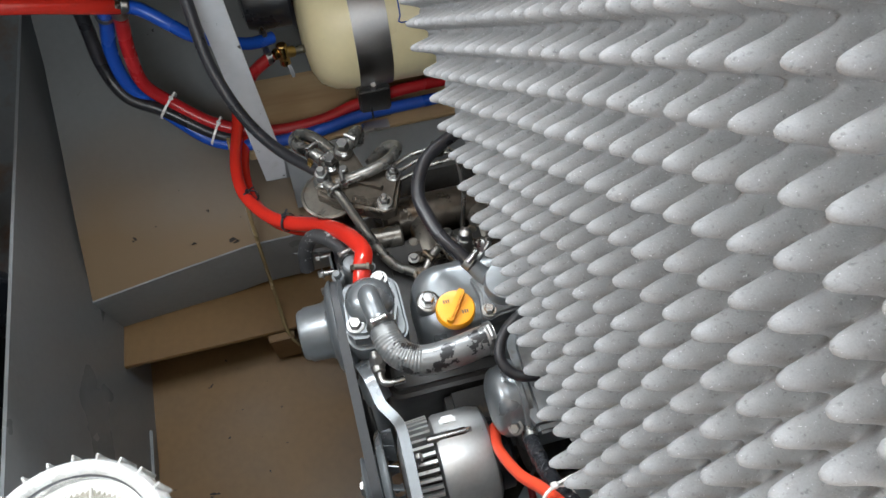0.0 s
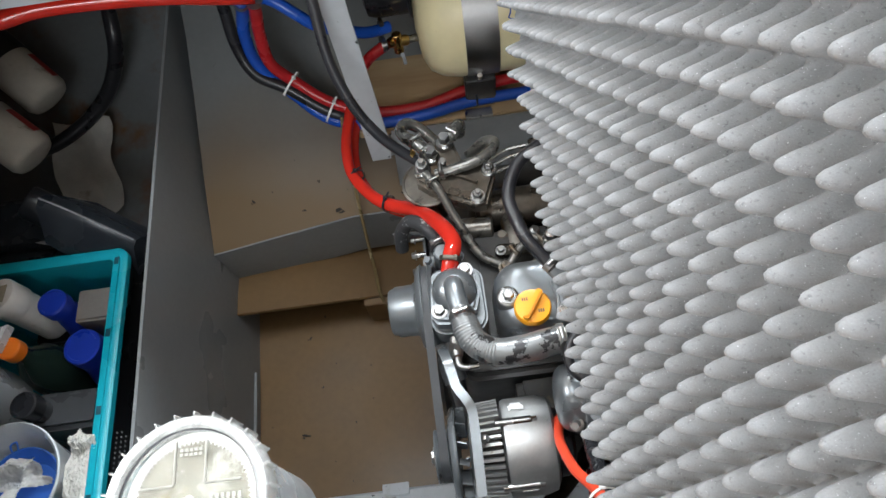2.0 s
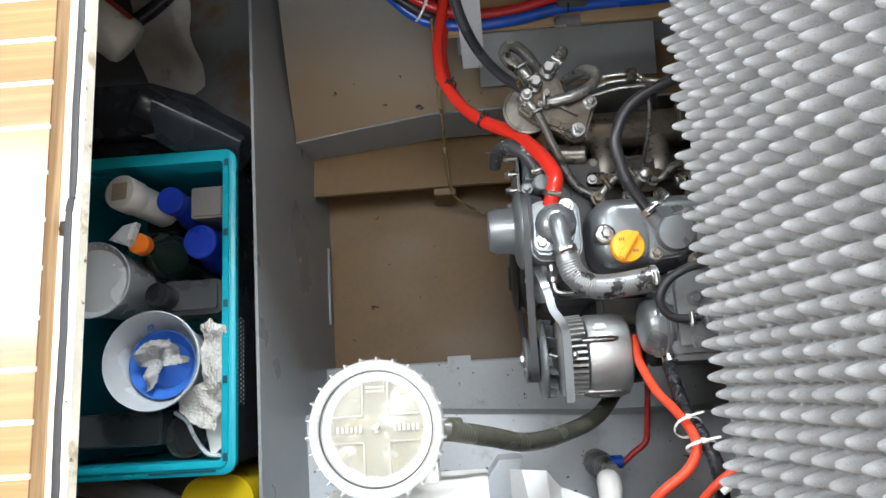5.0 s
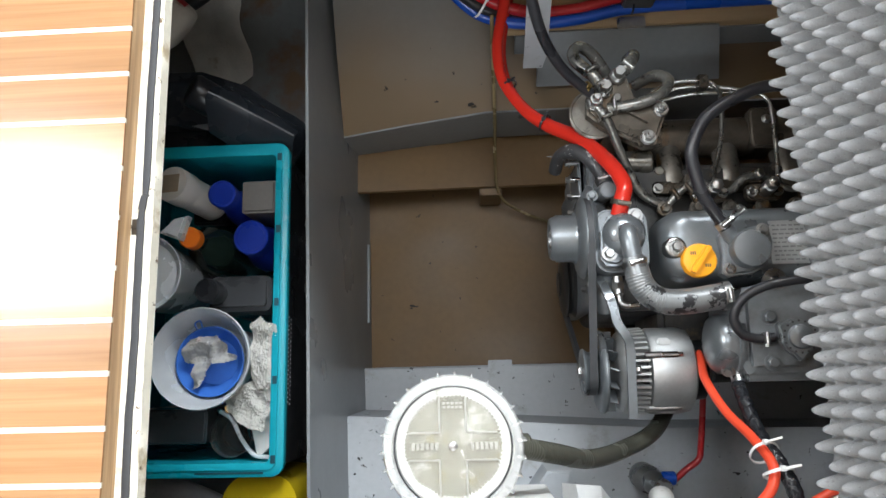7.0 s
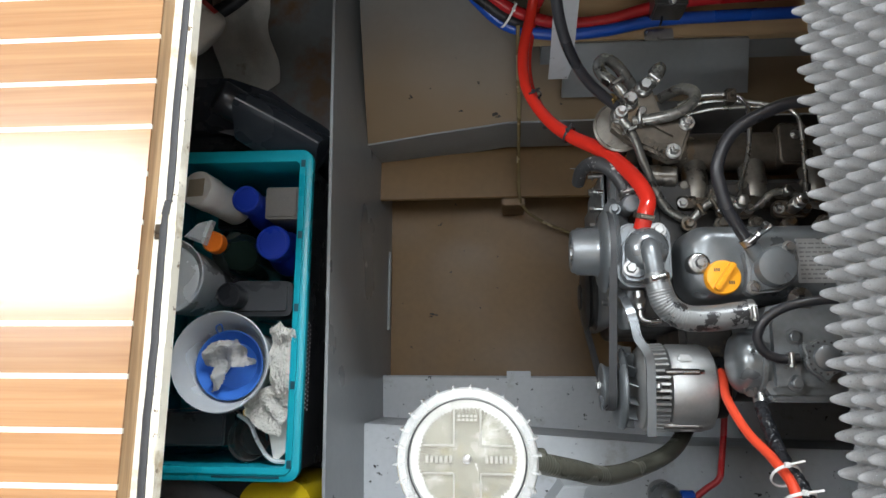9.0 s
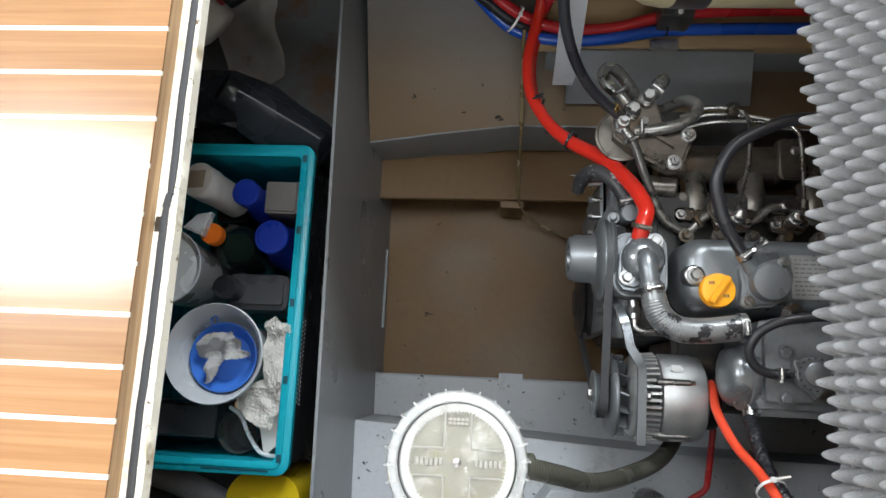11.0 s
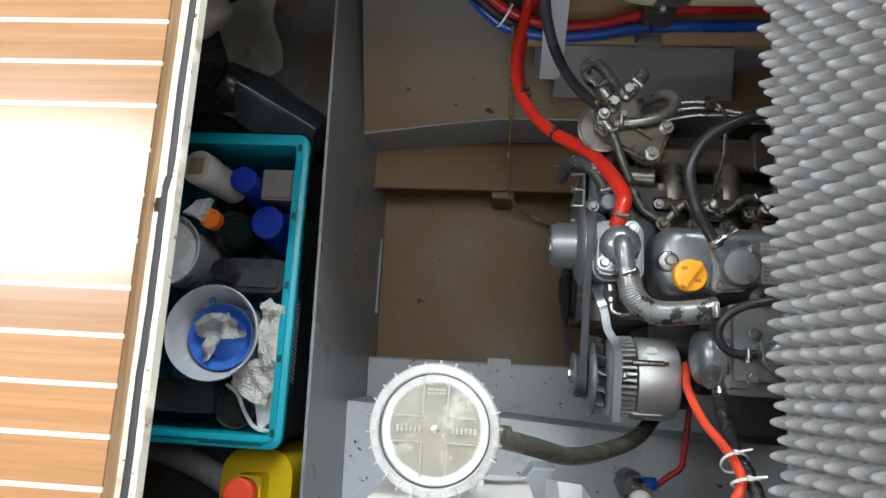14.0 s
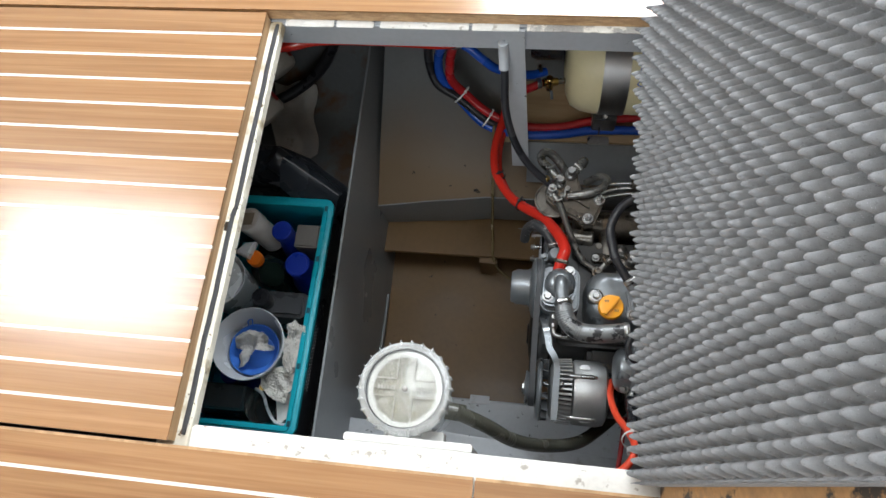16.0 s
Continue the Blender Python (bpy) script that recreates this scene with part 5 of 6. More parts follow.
gm = Matrix.Translation((0.080, 0.312, -0.304)) @ Matrix.Rotation(radians(55), 4, "Z")
part("grip", prism(B(), rounded(-0.0215, 0.0215, -0.0042, 0.0042, 0.003), -0.001, 0.0105, 0.002, 2, gm), YELLOW, cap)
bm = B()
for i in range(3):
    box(bm, (0.0675 + i * 0.0028, 0.3195, -0.3040), (0.0693 + i * 0.0028, 0.3240, -0.3036))
    box(bm, (0.0860 + i * 0.0028, 0.302, -0.3040), (0.0878 + i * 0.0028, 0.3065, -0.3036))
part("cap_mark", bm, INK, cap, "dark moulded mark")
bm = prism(B(), [(0.108, 0.293), (0.116, 0.287), (0.128, 0.290), (0.150, 0.292), (0.174, 0.305), (0.180, 0.335), (0.176, 0.354), (0.160, 0.358), (0.135, 0.352), (0.116, 0.352), (0.108, 0.345), (0.112, 0.320)], -0.325, -0.303, 0.004, 3)
pad = part("breather_pad", bm, SILVER, eng, "cast silver breather flange")
part("round_cover", lathe(B(), [(0.0255, 0), (0.0258, 0.014), (0.0240, 0.0175), (0.020, 0.018)], (0.144, 0.323, -0.303), (0, 0, 1), 40), SILVERCLEAN, pad, "flat round grey cover")
for q in ((0.1165, 0.2975, -0.302), (0.166, 0.351, -0.302)):
    part("pad_bolt", hexbolt(B(), q, (0, 0, 1), 0.0062, 0.006), STEEL, pad)
part("hose_spigot", cyl(B(), (0.128, 0.336, -0.306), (0.111, 0.356, -0.290), 0.0100), SILVER, pad)
bm = box(B(), (0.181, 0.305, -0.3185), (0.232, 0.366, -0.3165), 0.0008)
plate = part("nameplate", bm, LABELGREY, eng, "bare aluminium nameplate")
bm = B()
g = random.Random(11)
for i in range(9):
    y = 0.3100 + i * 0.006
    x = 0.185
    while x < 0.225:
        w = g.uniform(0.003, 0.009)
        box(bm, (x, y, -0.3166), (min(x + w, 0.228), y + 0.0022, -0.3162))
        x += w + 0.0022
part("plate_print", bm, FAINT, plate, "rows of fine print that cannot be read")
# breather hose over the engine
bm = tube(B(), [(0.113, 0.352, -0.290), (0.099, 0.372, -0.284), (0.085, 0.394, -0.280), (0.077, 0.418, -0.277), (0.071, 0.457, -0.270), (0.091, 0.499, -0.262), (0.137, 0.527, -0.258), (0.183, 0.540, -0.258), (0.26, 0.540, -0.265), (0.36, 0.52, -0.31)], 0.0086, 18)
part("breather_hose", bm, BLACKRUBBER, eng, "black rubber breather hose")
part("hose_clip", clamp_band(B(), (0.109, 0.358, -0.2885), (-0.6, 0.75, 0.2), 0.0092), STEEL, eng)
bm = lathe(B(), [(0.005, 0), (0.005, 0.012), (0.003, 0.016)], (0.128, 0.372, -0.292), (0.3, 0.6, 1), 6)
part("bleed_screw", cyl(bm, (0.122, 0.366, -0.30), (0.140, 0.378, -0.285), 0.004), STEEL, eng)

# thermostat housing, elbow and its cracked hose
bm = prism(B(), [(-0.050, 0.322), (-0.043, 0.312), (-0.028, 0.310), (0.010, 0.326), (0.016, 0.345), (0.014, 0.380), (0.003, 0.393), (-0.010, 0.390), (-0.034, 0.384), (-0.047, 0.362)], -0.345, -0.322, 0.005, 3)
thermo = part("thermostat_housing", bm, SILVERCLEAN, eng, "cast silver thermostat housing")
part("lower_flange", prism(B(), rounded(-0.052, 0.024, 0.305, 0.398, 0.02), -0.385, -0.3465, 0.004), SILVER, thermo)
part("dome", lathe(B(), [(0.030, 0), (0.029, 0.007), (0.024, 0.014), (0.014, 0.020), (0.002, 0.021)], (-0.016, 0.355, -0.3225), (0, 0, 1), 36), SILVERCLEAN, thermo)
for q in ((-0.0385, 0.3275, -0.3215), (0.001, 0.381, -0.3215)):
    part("housing_bolt", hexbolt(B(), q, (0, 0, 1), 0.0075, 0.007), STEEL, thermo)
part("neck", tube(B(), [(-0.0165, 0.360, -0.318), (-0.0160, 0.352, -0.302), (-0.0145, 0.336, -0.296), (-0.0105, 0.312, -0.297)], 0.0128, 20), SILVERCLEAN, thermo)
part("hose_tail", cyl(B(), (-0.020, 0.384, -0.332), (-0.0165, 0.402, -0.324), 0.0105), SILVER, thermo)
part("coolant_clip", clamp_band(B(), (-0.0165, 0.402, -0.3245), (0.2, 0.95, 0.3), 0.0133, 0.007), GRIMY, thermo)
bm = tube(B(), [(-0.0115, 0.318, -0.297), (-0.0080, 0.300, -0.298), (-0.0020, 0.279, -0.299), (0.011, 0.264, -0.300), (0.030, 0.256, -0.300), (0.062, 0.256, -0.299), (0.092, 0.260, -0.298), (0.112, 0.262, -0.297)], 0.0175, 28, 36,
          radii=lambda t: 0.0142 + 0.0032 * min(1, t * 5) + (0.0003 * math.sin(t * 260) if 0.18 < t < 0.55 else 0))
part("elbow_hose", bm, CRACKED, eng, "moulded hose in cracked silver paint")
part("elbow_clip", clamp_band(B(), (-0.0095, 0.309, -0.2975), (0.25, -0.95, 0), 0.0158, 0.008), STEEL, eng)
part("elbow_clip", clamp_band(B(), (0.106, 0.2615, -0.297), (1, 0.08, 0), 0.0182, 0.010), STEEL, eng)
# temperature sender under it
bm = cyl(B(), (-0.024, 0.300, -0.352), (-0.023, 0.272, -0.350), 0.0075)
lathe(bm, [(0.0095, 0), (0.0095, 0.009)], (-0.0235, 0.290, -0.351), (0, -1, 0), 6)
tube(bm, [(-0.023, 0.274, -0.350), (-0.022, 0.262, -0.349), (-0.014, 0.257, -0.348), (0.004, 0.257, -0.347)], 0.0045, 10)
part("temperature_sender", bm, STEEL, eng)

# heat exchanger
bm = prism(B(), [(0.128, 0.158), (0.62, 0.158), (0.62, 0.278), (0.158, 0.278), (0.132, 0.272), (0.124, 0.250), (0.124, 0.166)], -0.425, -0.297, 0.010, 4)
hx = part("heat_exchanger", bm, SILVER, eng, "cast silver heat exchanger")
part("end_cover", lathe(B(), [(0.010, 0), (0.026, 0.002), (0.035, 0.006), (0.040, 0.012), (0.0415, 0.020), (0.0415, 0.042)], (0.089, 0.200, -0.340), (1, 0, 0), 40), SILVERCLEAN, hx, "domed silver end cover")
part("end_ring", lathe(B(), [(0.0425, 0), (0.045, 0.001), (0.045, 0.006), (0.0425, 0.007)], (0.119, 0.200, -0.340), (1, 0, 0), 40), SILVER, hx)
part("lower_rail", box(B(), (0.130, 0.148, -0.330), (0.60, 0.160, -0.314), 0.003), SILVER, hx)
for x, y in ((0.160, 0.232), (0.158, 0.172), (0.240, 0.235), (0.240, 0.172)):
    part("cover_bolt", hexbolt(B(), (x, y, -0.297), (0, 0, 1), 0.0075, 0.006), SILVERCLEAN, hx)
pc2 = part("pressure_cap", prism(B(), [(0.188 + (0.0245 + 0.0065 * max(0, math.cos(3 * math.pi * k / 36)) ** 3) * math.cos(2 * math.pi * k / 72 + 0.5), 0.204 + (0.0245 + 0.0065 * max(0, math.cos(3 * math.pi * k / 36)) ** 3) * math.sin(2 * math.pi * k / 72 + 0.5)) for k in range(72)], -0.287, -0.276, 0.003), SILVERCLEAN, hx, "scalloped steel pressure cap")
part("cap_neck", cyl(B(), (0.188, 0.204, -0.298), (0.188, 0.204, -0.287), 0.020), SILVER, hx)
bm = B()
for k in range(16):
    a_ = 2 * math.pi * k / 16
    box(bm, (0.188 + 0.0205 * math.cos(a_) - 0.0013, 0.204 + 0.0205 * math.sin(a_) - 0.0013, -0.2765), (0.188 + 0.0205 * math.cos(a_) + 0.0013, 0.204 + 0.0205 * math.sin(a_) + 0.0013, -0.2755))
tagged(part("cap_lettering", bm, INK, pc2, "ring of stamped marks that cannot be read"), kind="stuff")
part("cap_button", lathe(B(), [(0.016, 0), (0.015, 0.004), (0.008, 0.007), (0.002, 0.007)], (0.188, 0.204, -0.276), (0, 0, 1), 24), SILVERCLEAN, pc2)
bm = tube(B(), [(0.26, 0.275, -0.262), (0.20, 0.276, -0.258), (0.150, 0.270, -0.262), (0.120, 0.255, -0.272), (0.108, 0.232, -0.280), (0.116, 0.212, -0.284), (0.135, 0.203, -0.284), (0.158, 0.204, -0.283)], 0.0062, 14)
part("overflow_hose", bm, BLACKRUBBER, eng, "small black overflow hose")
part("overflow_clip", clamp_band(B(), (0.146, 0.203, -0.284), (1, 0, 0), 0.0066, 0.006), STEEL, eng)
part("hoist_eye", lathe(B(), [(0.016, 0), (0.016, 0.004), (0.006, 0.005), (0.006, 0.009)], (0.172, 0.281, -0.300), (0, -0.2, 1), 28), STEEL, eng)
bm = tube(B(), [(0.118, 0.170, -0.335), (0.122, 0.158, -0.328), (0.121, 0.146, -0.322)], 0.0095, 14)
hexbolt(bm, (0.108, 0.163, -0.320), (-0.4, -0.4, 1), 0.006, 0.01)
part("drain_fitting", bm, STEEL, eng)

# water pump pulley, belt, alternator
PW, PA, PCR = (0.368, -0.405), (0.166, -0.435), (0.330, -0.660)
pump = part("pump_pulley", lathe(B(), [(0.008, 0.007), (0.0205, 0.007), (0.0225, 0.001), (0.0300, 0), (0.0330, 0.003), (0.0335, 0.007), (0.0362, 0.010), (0.0368, 0.034), (0.0400, 0.039), (0.054, 0.042), (0.0620, 0.047), (0.0635, 0.050), (0.056, 0.053), (0.056, 0.057), (0.0635, 0.061), (0.060, 0.066)], (-0.112, PW[0], PW[1]), (1, 0, 0), 48), SILVERCLEAN, eng, "silver water pump pulley")
for k in range(4):
    a = math.pi / 4 + k * math.pi / 2
    part("pulley_bolt", hexbolt(B(), (-0.1052, PW[0] + 0.014 * math.cos(a), PW[1] + 0.014 * math.sin(a)), (-1, 0, 0), 0.0042, 0.004), STEEL, pump)
part("crank_pulley", lathe(B(), [(0.02, 0), (0.055, 0.004), (0.062, 0.010), (0.055, 0.016), (0.055, 0.020), (0.062, 0.026), (0.05, 0.03)], (-0.070, PCR[0], PCR[1]), (1, 0, 0), 40), DARKMETAL, eng)
part("crank_hub", cyl(B(), (-0.073, PCR[0], PCR[1]), (-0.046, PCR[0], PCR[1]), 0.024), DARKMETAL, eng)


def belt_path():
    pts = []
    for (y, z), r in ((PW, 0.0585), (PA, 0.033), (PCR, 0.060)):
        pts += [(y + r * math.cos(2 * math.pi * k / 90), z + r * math.sin(2 * math.pi * k / 90)) for k in range(90)]
    pts = sorted(set(pts))

    def half(seq):
        out = []
        for p in seq:
            while len(out) > 1 and (out[-1][0] - out[-2][0]) * (p[1] - out[-2][1]) - (out[-1][1] - out[-2][1]) * (p[0] - out[-2][0]) <= 0:
                out.pop()
            out.append(p)
        return out
    return half(pts)[:-1] + half(pts[::-1])[:-1]


bm = B()
path = belt_path()
cy, cz = sum(p[0] for p in path) / len(path), sum(p[1] for p in path) / len(path)
loops = []
for i, (y, z) in enumerate(path):
    a, b_ = path[i - 1], path[(i + 1) % len(path)]
    t = Vector((0, b_[0] - a[0], b_[1] - a[1])).normalized()
    nrm = Vector((1, 0, 0)).cross(t)
    if nrm.dot(Vector((0, y - cy, z - cz))) < 0:
        nrm = -nrm
    c = Vector((-0.0575, y, z))
    loops.append([c + nrm * 0.002 + Vector((0.0058, 0, 0)), c + nrm * 0.002 - Vector((0.0058, 0, 0)), c - nrm * 0.006 - Vector((0.0035, 0, 0)), c - nrm * 0.006 + Vector((0.0035, 0, 0))])
rings(bm, loops, closed=True)
part("drive_belt", bm, BELT, eng, "dull black rubber drive belt")

alt = part("alternator", lathe(B(), [(0.030, 0.0), (0.048, 0.002), (0.0615, 0.005), (0.064, 0.010), (0.064, 0.052), (0.060, 0.066), (0.050, 0.071), (0.02, 0.073)], (0.018, PA[0], PA[1]), (1, 0, 0), 48), ALU, eng, "cast aluminium alternator")
part("rear_cover", lathe(B(), [(0.045, 0), (0.044, 0.016), (0.030, 0.022)], (0.091, PA[0], PA[1]), (1, 0, 0), 32), BLACKPL, alt, "black rear cover")
for k in range(42):
    a = 2 * math.pi * k / 42
    c, s = math.cos(a), math.sin(a)
    bm = strip(B(), [(-0.010, PA[0] + 0.059 * c, PA[1] + 0.059 * s), (0.019, PA[0] + 0.061 * c, PA[1] + 0.061 * s)], 0.0036, 0.009, (0, -s, c), smooth=False)
    part("cooling_fin", bm, ALU, alt)
part("front_core", cyl(B(), (-0.012, PA[0], PA[1]), (0.02, PA[0], PA[1]), 0.050), DARKMETAL, alt)
part("front_bracket", lathe(B(), [(0.030, 0), (0.044, 0.002), (0.056, 0.006), (0.060, 0.010), (0.060, 0.014)], (-0.024, PA[0], PA[1]), (1, 0, 0), 40), ALU, alt)
bm = lathe(B(), [(0.022, 0.002), (0.040, 0.001), (0.0555, 0.001), (0.0605, 0.004), (0.0625, 0.008), (0.0615, 0.0105), (0.0580, 0.011), (0.030, 0.011)], (-0.0495, PA[0], PA[1]), (1, 0, 0), 44)
part("fan_disc", bm, SILVERCLEAN, alt, "rounded silver fan disc")
for k in range(14):
    a = 2 * math.pi * (k + 0.4) / 14
    co, s = math.cos(a), math.sin(a)
    bm = strip(B(), [(-0.0315, PA[0] + 0.034 * co, PA[1] + 0.034 * s), (-0.0315, PA[0] + 0.0605 * co, PA[1] + 0.0605 * s)], 0.0125, 0.0016, (1, -s * 0.35, co * 0.35), smooth=False)
    part("fan_blade", bm, SILVERCLEAN, alt)
part("alternator_pulley", lathe(B(), [(0.010, 0), (0.034, 0.002), (0.0355, 0.004), (0.030, 0.011), (0.030, 0.015), (0.0355, 0.021), (0.03, 0.023)], (-0.072, PA[0], PA[1]), (1, 0, 0), 36), SILVERCLEAN, alt)
part("pulley_nut", hexbolt(B(), (-0.072, PA[0], PA[1]), (-1, 0, 0), 0.009, 0.003), STEEL, alt)
for a in (70, 150, 232, 310):
    y, z = PA[0] + 0.0625 * math.cos(radians(a)), PA[1] + 0.0625 * math.sin(radians(a))
    bm = cyl(B(), (0.012, y, z), (0.060, y, z), 0.0052, 12)
    lathe(bm, [(0.004, 0), (0.004, 0.006), (0.0025, 0.007)], (0.060, y, z), (1, 0, 0), 8)
    part("through_bolt", bm, STEEL, alt)
part("mounting_lug", box(B(), (0.032, PA[0] + 0.034, PA[1] + 0.046), (0.052, PA[0] + 0.046, PA[1] + 0.056), 0.003), ALU, alt)
part("mounting_lug", box(B(), (0.034, PA[0] - 0.0605, PA[1] + 0.020), (0.060, PA[0] - 0.054, PA[1] + 0.032), 0.003), ALU, alt)
part("slide_bracket", strip(B(), [(-0.046, 0.302, -0.385), (-0.043, 0.288, -0.360), (-0.037, 0.268, -0.347), (-0.033, 0.250, -0.345), (-0.029, 0.232, -0.345), (-0.018, 0.214, -0.346), (-0.013, 0.198, -0.350), (-0.013, 0.150, -0.355), (-0.014, 0.100, -0.360)], 0.012, 0.006, (1, 0.25, 0.0)), SILVERCLEAN, eng, "cranked silver adjuster bar")
part("bracket_bolt", hexbolt(B(), (-0.006, 0.167, -0.362), (1, 0, 0.6), 0.006, 0.007), STEEL, eng)
part("pump_body", lathe(B(), [(0.035, 0), (0.040, 0.01), (0.042, 0.04), (0.05, 0.05)], (-0.070, PW[0], PW[1] - 0.01), (1, 0, 0), 32), GRIMY, eng)
bm = tube(B(), [(-0.03, 0.255, -0.40), (-0.035, 0.278, -0.392), (-0.03, 0.300, -0.395), (-0.02, 0.32, -0.40)], 0.016, 16)
part("pump_inlet", bm, SILVER, eng)

# bypass hose at the front
bm = tube(B(), [(-0.092, 0.490, -0.45), (-0.088, 0.503, -0.42), (-0.072, 0.504, -0.390), (-0.052, 0.486, -0.374), (-0.036, 0.462, -0.368), (-0.028, 0.438, -0.365)], 0.0105, 16)
part("bypass_hose", bm, mat("worn_grey_hose", (0.04, 0.04, 0.042), 0.5, 0.2, 0.2, 20, 150, 0.2, spots=[((0.34, 0.34, 0.34), 0.58, 55.0, 0.03)]), eng, "black hose with worn silver paint")
part("bypass_clip", clamp_band(B(), (-0.031, 0.446, -0.366), (0.3, -0.9, 0.1), 0.0112, 0.008), STEEL, eng)
bm = cyl(B(), (-0.03, 0.432, -0.40), (-0.026, 0.43, -0.355), 0.013)
hexbolt(bm, (-0.048, 0.425, -0.372), (-0.2, 0, 1), 0.006, 0.008)
hexbolt(bm, (-0.006, 0.428, -0.372), (0.2, 0, 1), 0.006, 0.008)
part("bypass_union", bm, SILVER, eng)
for y in (0.498, 0.470, 0.442, 0.415):
    part("front_stud", hexbolt(cyl(B(), (-0.070, y, -0.437), (-0.052, y, -0.437), 0.0042, 12), (-0.070, y, -0.437), (-1, 0, 0), 0.0055, 0.006), STEEL, eng)
part("front_casing", prism(B(), rounded(-0.058, -0.046, 0.396, 0.505, 0.010), -0.60, -0.430, 0.004), SILVER, eng, "flat silver casing edge")
part("casing_neck", cyl(B(), (-0.040, 0.470, -0.47), (-0.040, 0.405, -0.40), 0.017), SILVER, eng)

# inlet manifold, runners, injectors and their pipes
bm = cyl(B(), (0.030, 0.531, -0.435), (0.60, 0.531, -0.435), 0.031, 28, 0.006)
inlet = part("inlet_manifold", bm, GRIMY, eng, "brown-stained inlet manifold")
for x in (0.085, 0.172, 0.262):
    bm = tube(B(), [(x, 0.530, -0.436), (x, 0.495, -0.426), (x, 0.466, -0.420), (x, 0.440, -0.424)], 0.020, 18, radii=lambda t: 0.0195 + 0.003 * abs(2 * t - 1) ** 2)
    part("runner", bm, RUNNER, inlet, "cast runner with oily brown stains")
    part("runner_boss", cyl(B(), (x - 0.022, 0.470, -0.43), (x - 0.022, 0.470, -0.404), 0.0075, 16), RUNNER, inlet)
    bm = prism(B(), rounded(x - 0.036, x + 0.036, 0.428, 0.452, 0.008), -0.435, -0.398, 0.004)
    part("runner_flange", bm, GRIMY, inlet)
    for k in (-0.028, 0.028):
        part("flange_bolt", hexbolt(B(), (x + k, 0.440, -0.398), (0, 0, 1), 0.0055, 0.006), STEEL, inlet)
bm = prism(B(), rounded(0.205, 0.250, 0.500, 0.566, 0.01), -0.46, -0.398, 0.004)
part("manifold_flange", bm, GRIMY, inlet)
part("flange_stud", hexbolt(B(), (0.230, 0.545, -0.397), (0, 0, 1), 0.005, 0.006), STEEL, inlet)
for x in (0.125, 0.205, 0.290):
    bm = cyl(B(), (x, 0.422, -0.39), (x, 0.426, -0.345), 0.010, 16)
    lathe(bm, [(0.009, 0), (0.009, 0.010), (0.006, 0.012)], (x, 0.426, -0.345), (0, 0.1, 1), 6)
    inj = part("injector", bm, STEEL, eng)
    part("injector_clamp", prism(B(), rounded(x - 0.026, x + 0.026, 0.410, 0.436, 0.01), -0.386, -0.372, 0.003), GRIMY, eng)
    for s in (-0.019, 0.019):
        part("clamp_nut", hexbolt(B(), (x + s, 0.423, -0.372), (0, 0, 1), 0.0055, 0.007), STEEL, eng)
PIPES = [
    [(0.060, 0.598, -0.400), (0.090, 0.607, -0.388), (0.135, 0.604, -0.379), (0.151, 0.590, -0.374), (0.153, 0.565, -0.366), (0.146, 0.507, -0.360), (0.130, 0.455, -0.355), (0.123, 0.430, -0.345)],
    [(0.060, 0.592, -0.410), (0.10, 0.600, -0.395), (0.150, 0.596, -0.385), (0.200, 0.580, -0.372), (0.218, 0.568, -0.366), (0.224, 0.545, -0.362), (0.222, 0.470, -0.358), (0.216, 0.432, -0.352), (0.206, 0.426, -0.342)],
    [(0.060, 0.586, -0.420), (0.12, 0.592, -0.402), (0.20, 0.588, -0.388), (0.27, 0.580, -0.375), (0.30, 0.55, -0.365), (0.300, 0.47, -0.36), (0.291, 0.427, -0.342)],
]
for p in PIPES:
    part("injection_pipe", tube(B(), p, 0.0032, 10), PIPESTEEL, eng, "thin steel injection pipe")
bm = box(B(), (0.124, 0.590, -0.386), (0.140, 0.612, -0.370), 0.002)
part("pipe_clamp", hexbolt(bm, (0.132, 0.60, -0.370), (0, 0, 1), 0.004, 0.008), GRIMY, eng)
part("return_pipe", tube(B(), [(0.062, 0.405, -0.388), (0.085, 0.430, -0.374), (0.11, 0.440, -0.37), (0.150, 0.424, -0.372), (0.176, 0.444, -0.368), (0.205, 0.445, -0.37), (0.245, 0.425, -0.372), (0.29, 0.44, -0.37)], 0.0058, 12), PIPE, eng, "grey braided return pipe")

# bosses, nuts and brackets on the head beside the rocker cover
for k in range(6):
    x = 0.060 + 0.048 * k
    part("head_nut", hexbolt(cyl(B(), (x, 0.404, -0.403), (x, 0.404, -0.382), 0.0075, 16), (x, 0.404, -0.382), (0, 0, 1), 0.0078, 0.008), RUNNER, eng)
part("head_boss", cyl(B(), (0.004, 0.487, -0.405), (0.052, 0.484, -0.402), 0.0165, 20, 0.003), RUNNER, eng, "round cast boss")
for x in (0.105, 0.195, 0.285):
    part("leak_off_block", prism(B(), rounded(x - 0.012, x + 0.010, 0.438, 0.456, 0.004), -0.40, -0.372, 0.003), GRIMY, eng)
    part("union_nut", lathe(B(), [(0.0075, 0), (0.0075, 0.012), (0.005, 0.014)], (x, 0.447, -0.372), (0.2, 0.1, 1), 6), STEEL, eng)
for x, y in ((0.052, 0.424), (0.072, 0.432), (0.092, 0.437)):
    part("pipe_joint", clamp_band(B(), (x + 0.022, y, -0.376), (0.8, 0.5, 0.1), 0.0072, 0.006), GRIMY, eng)

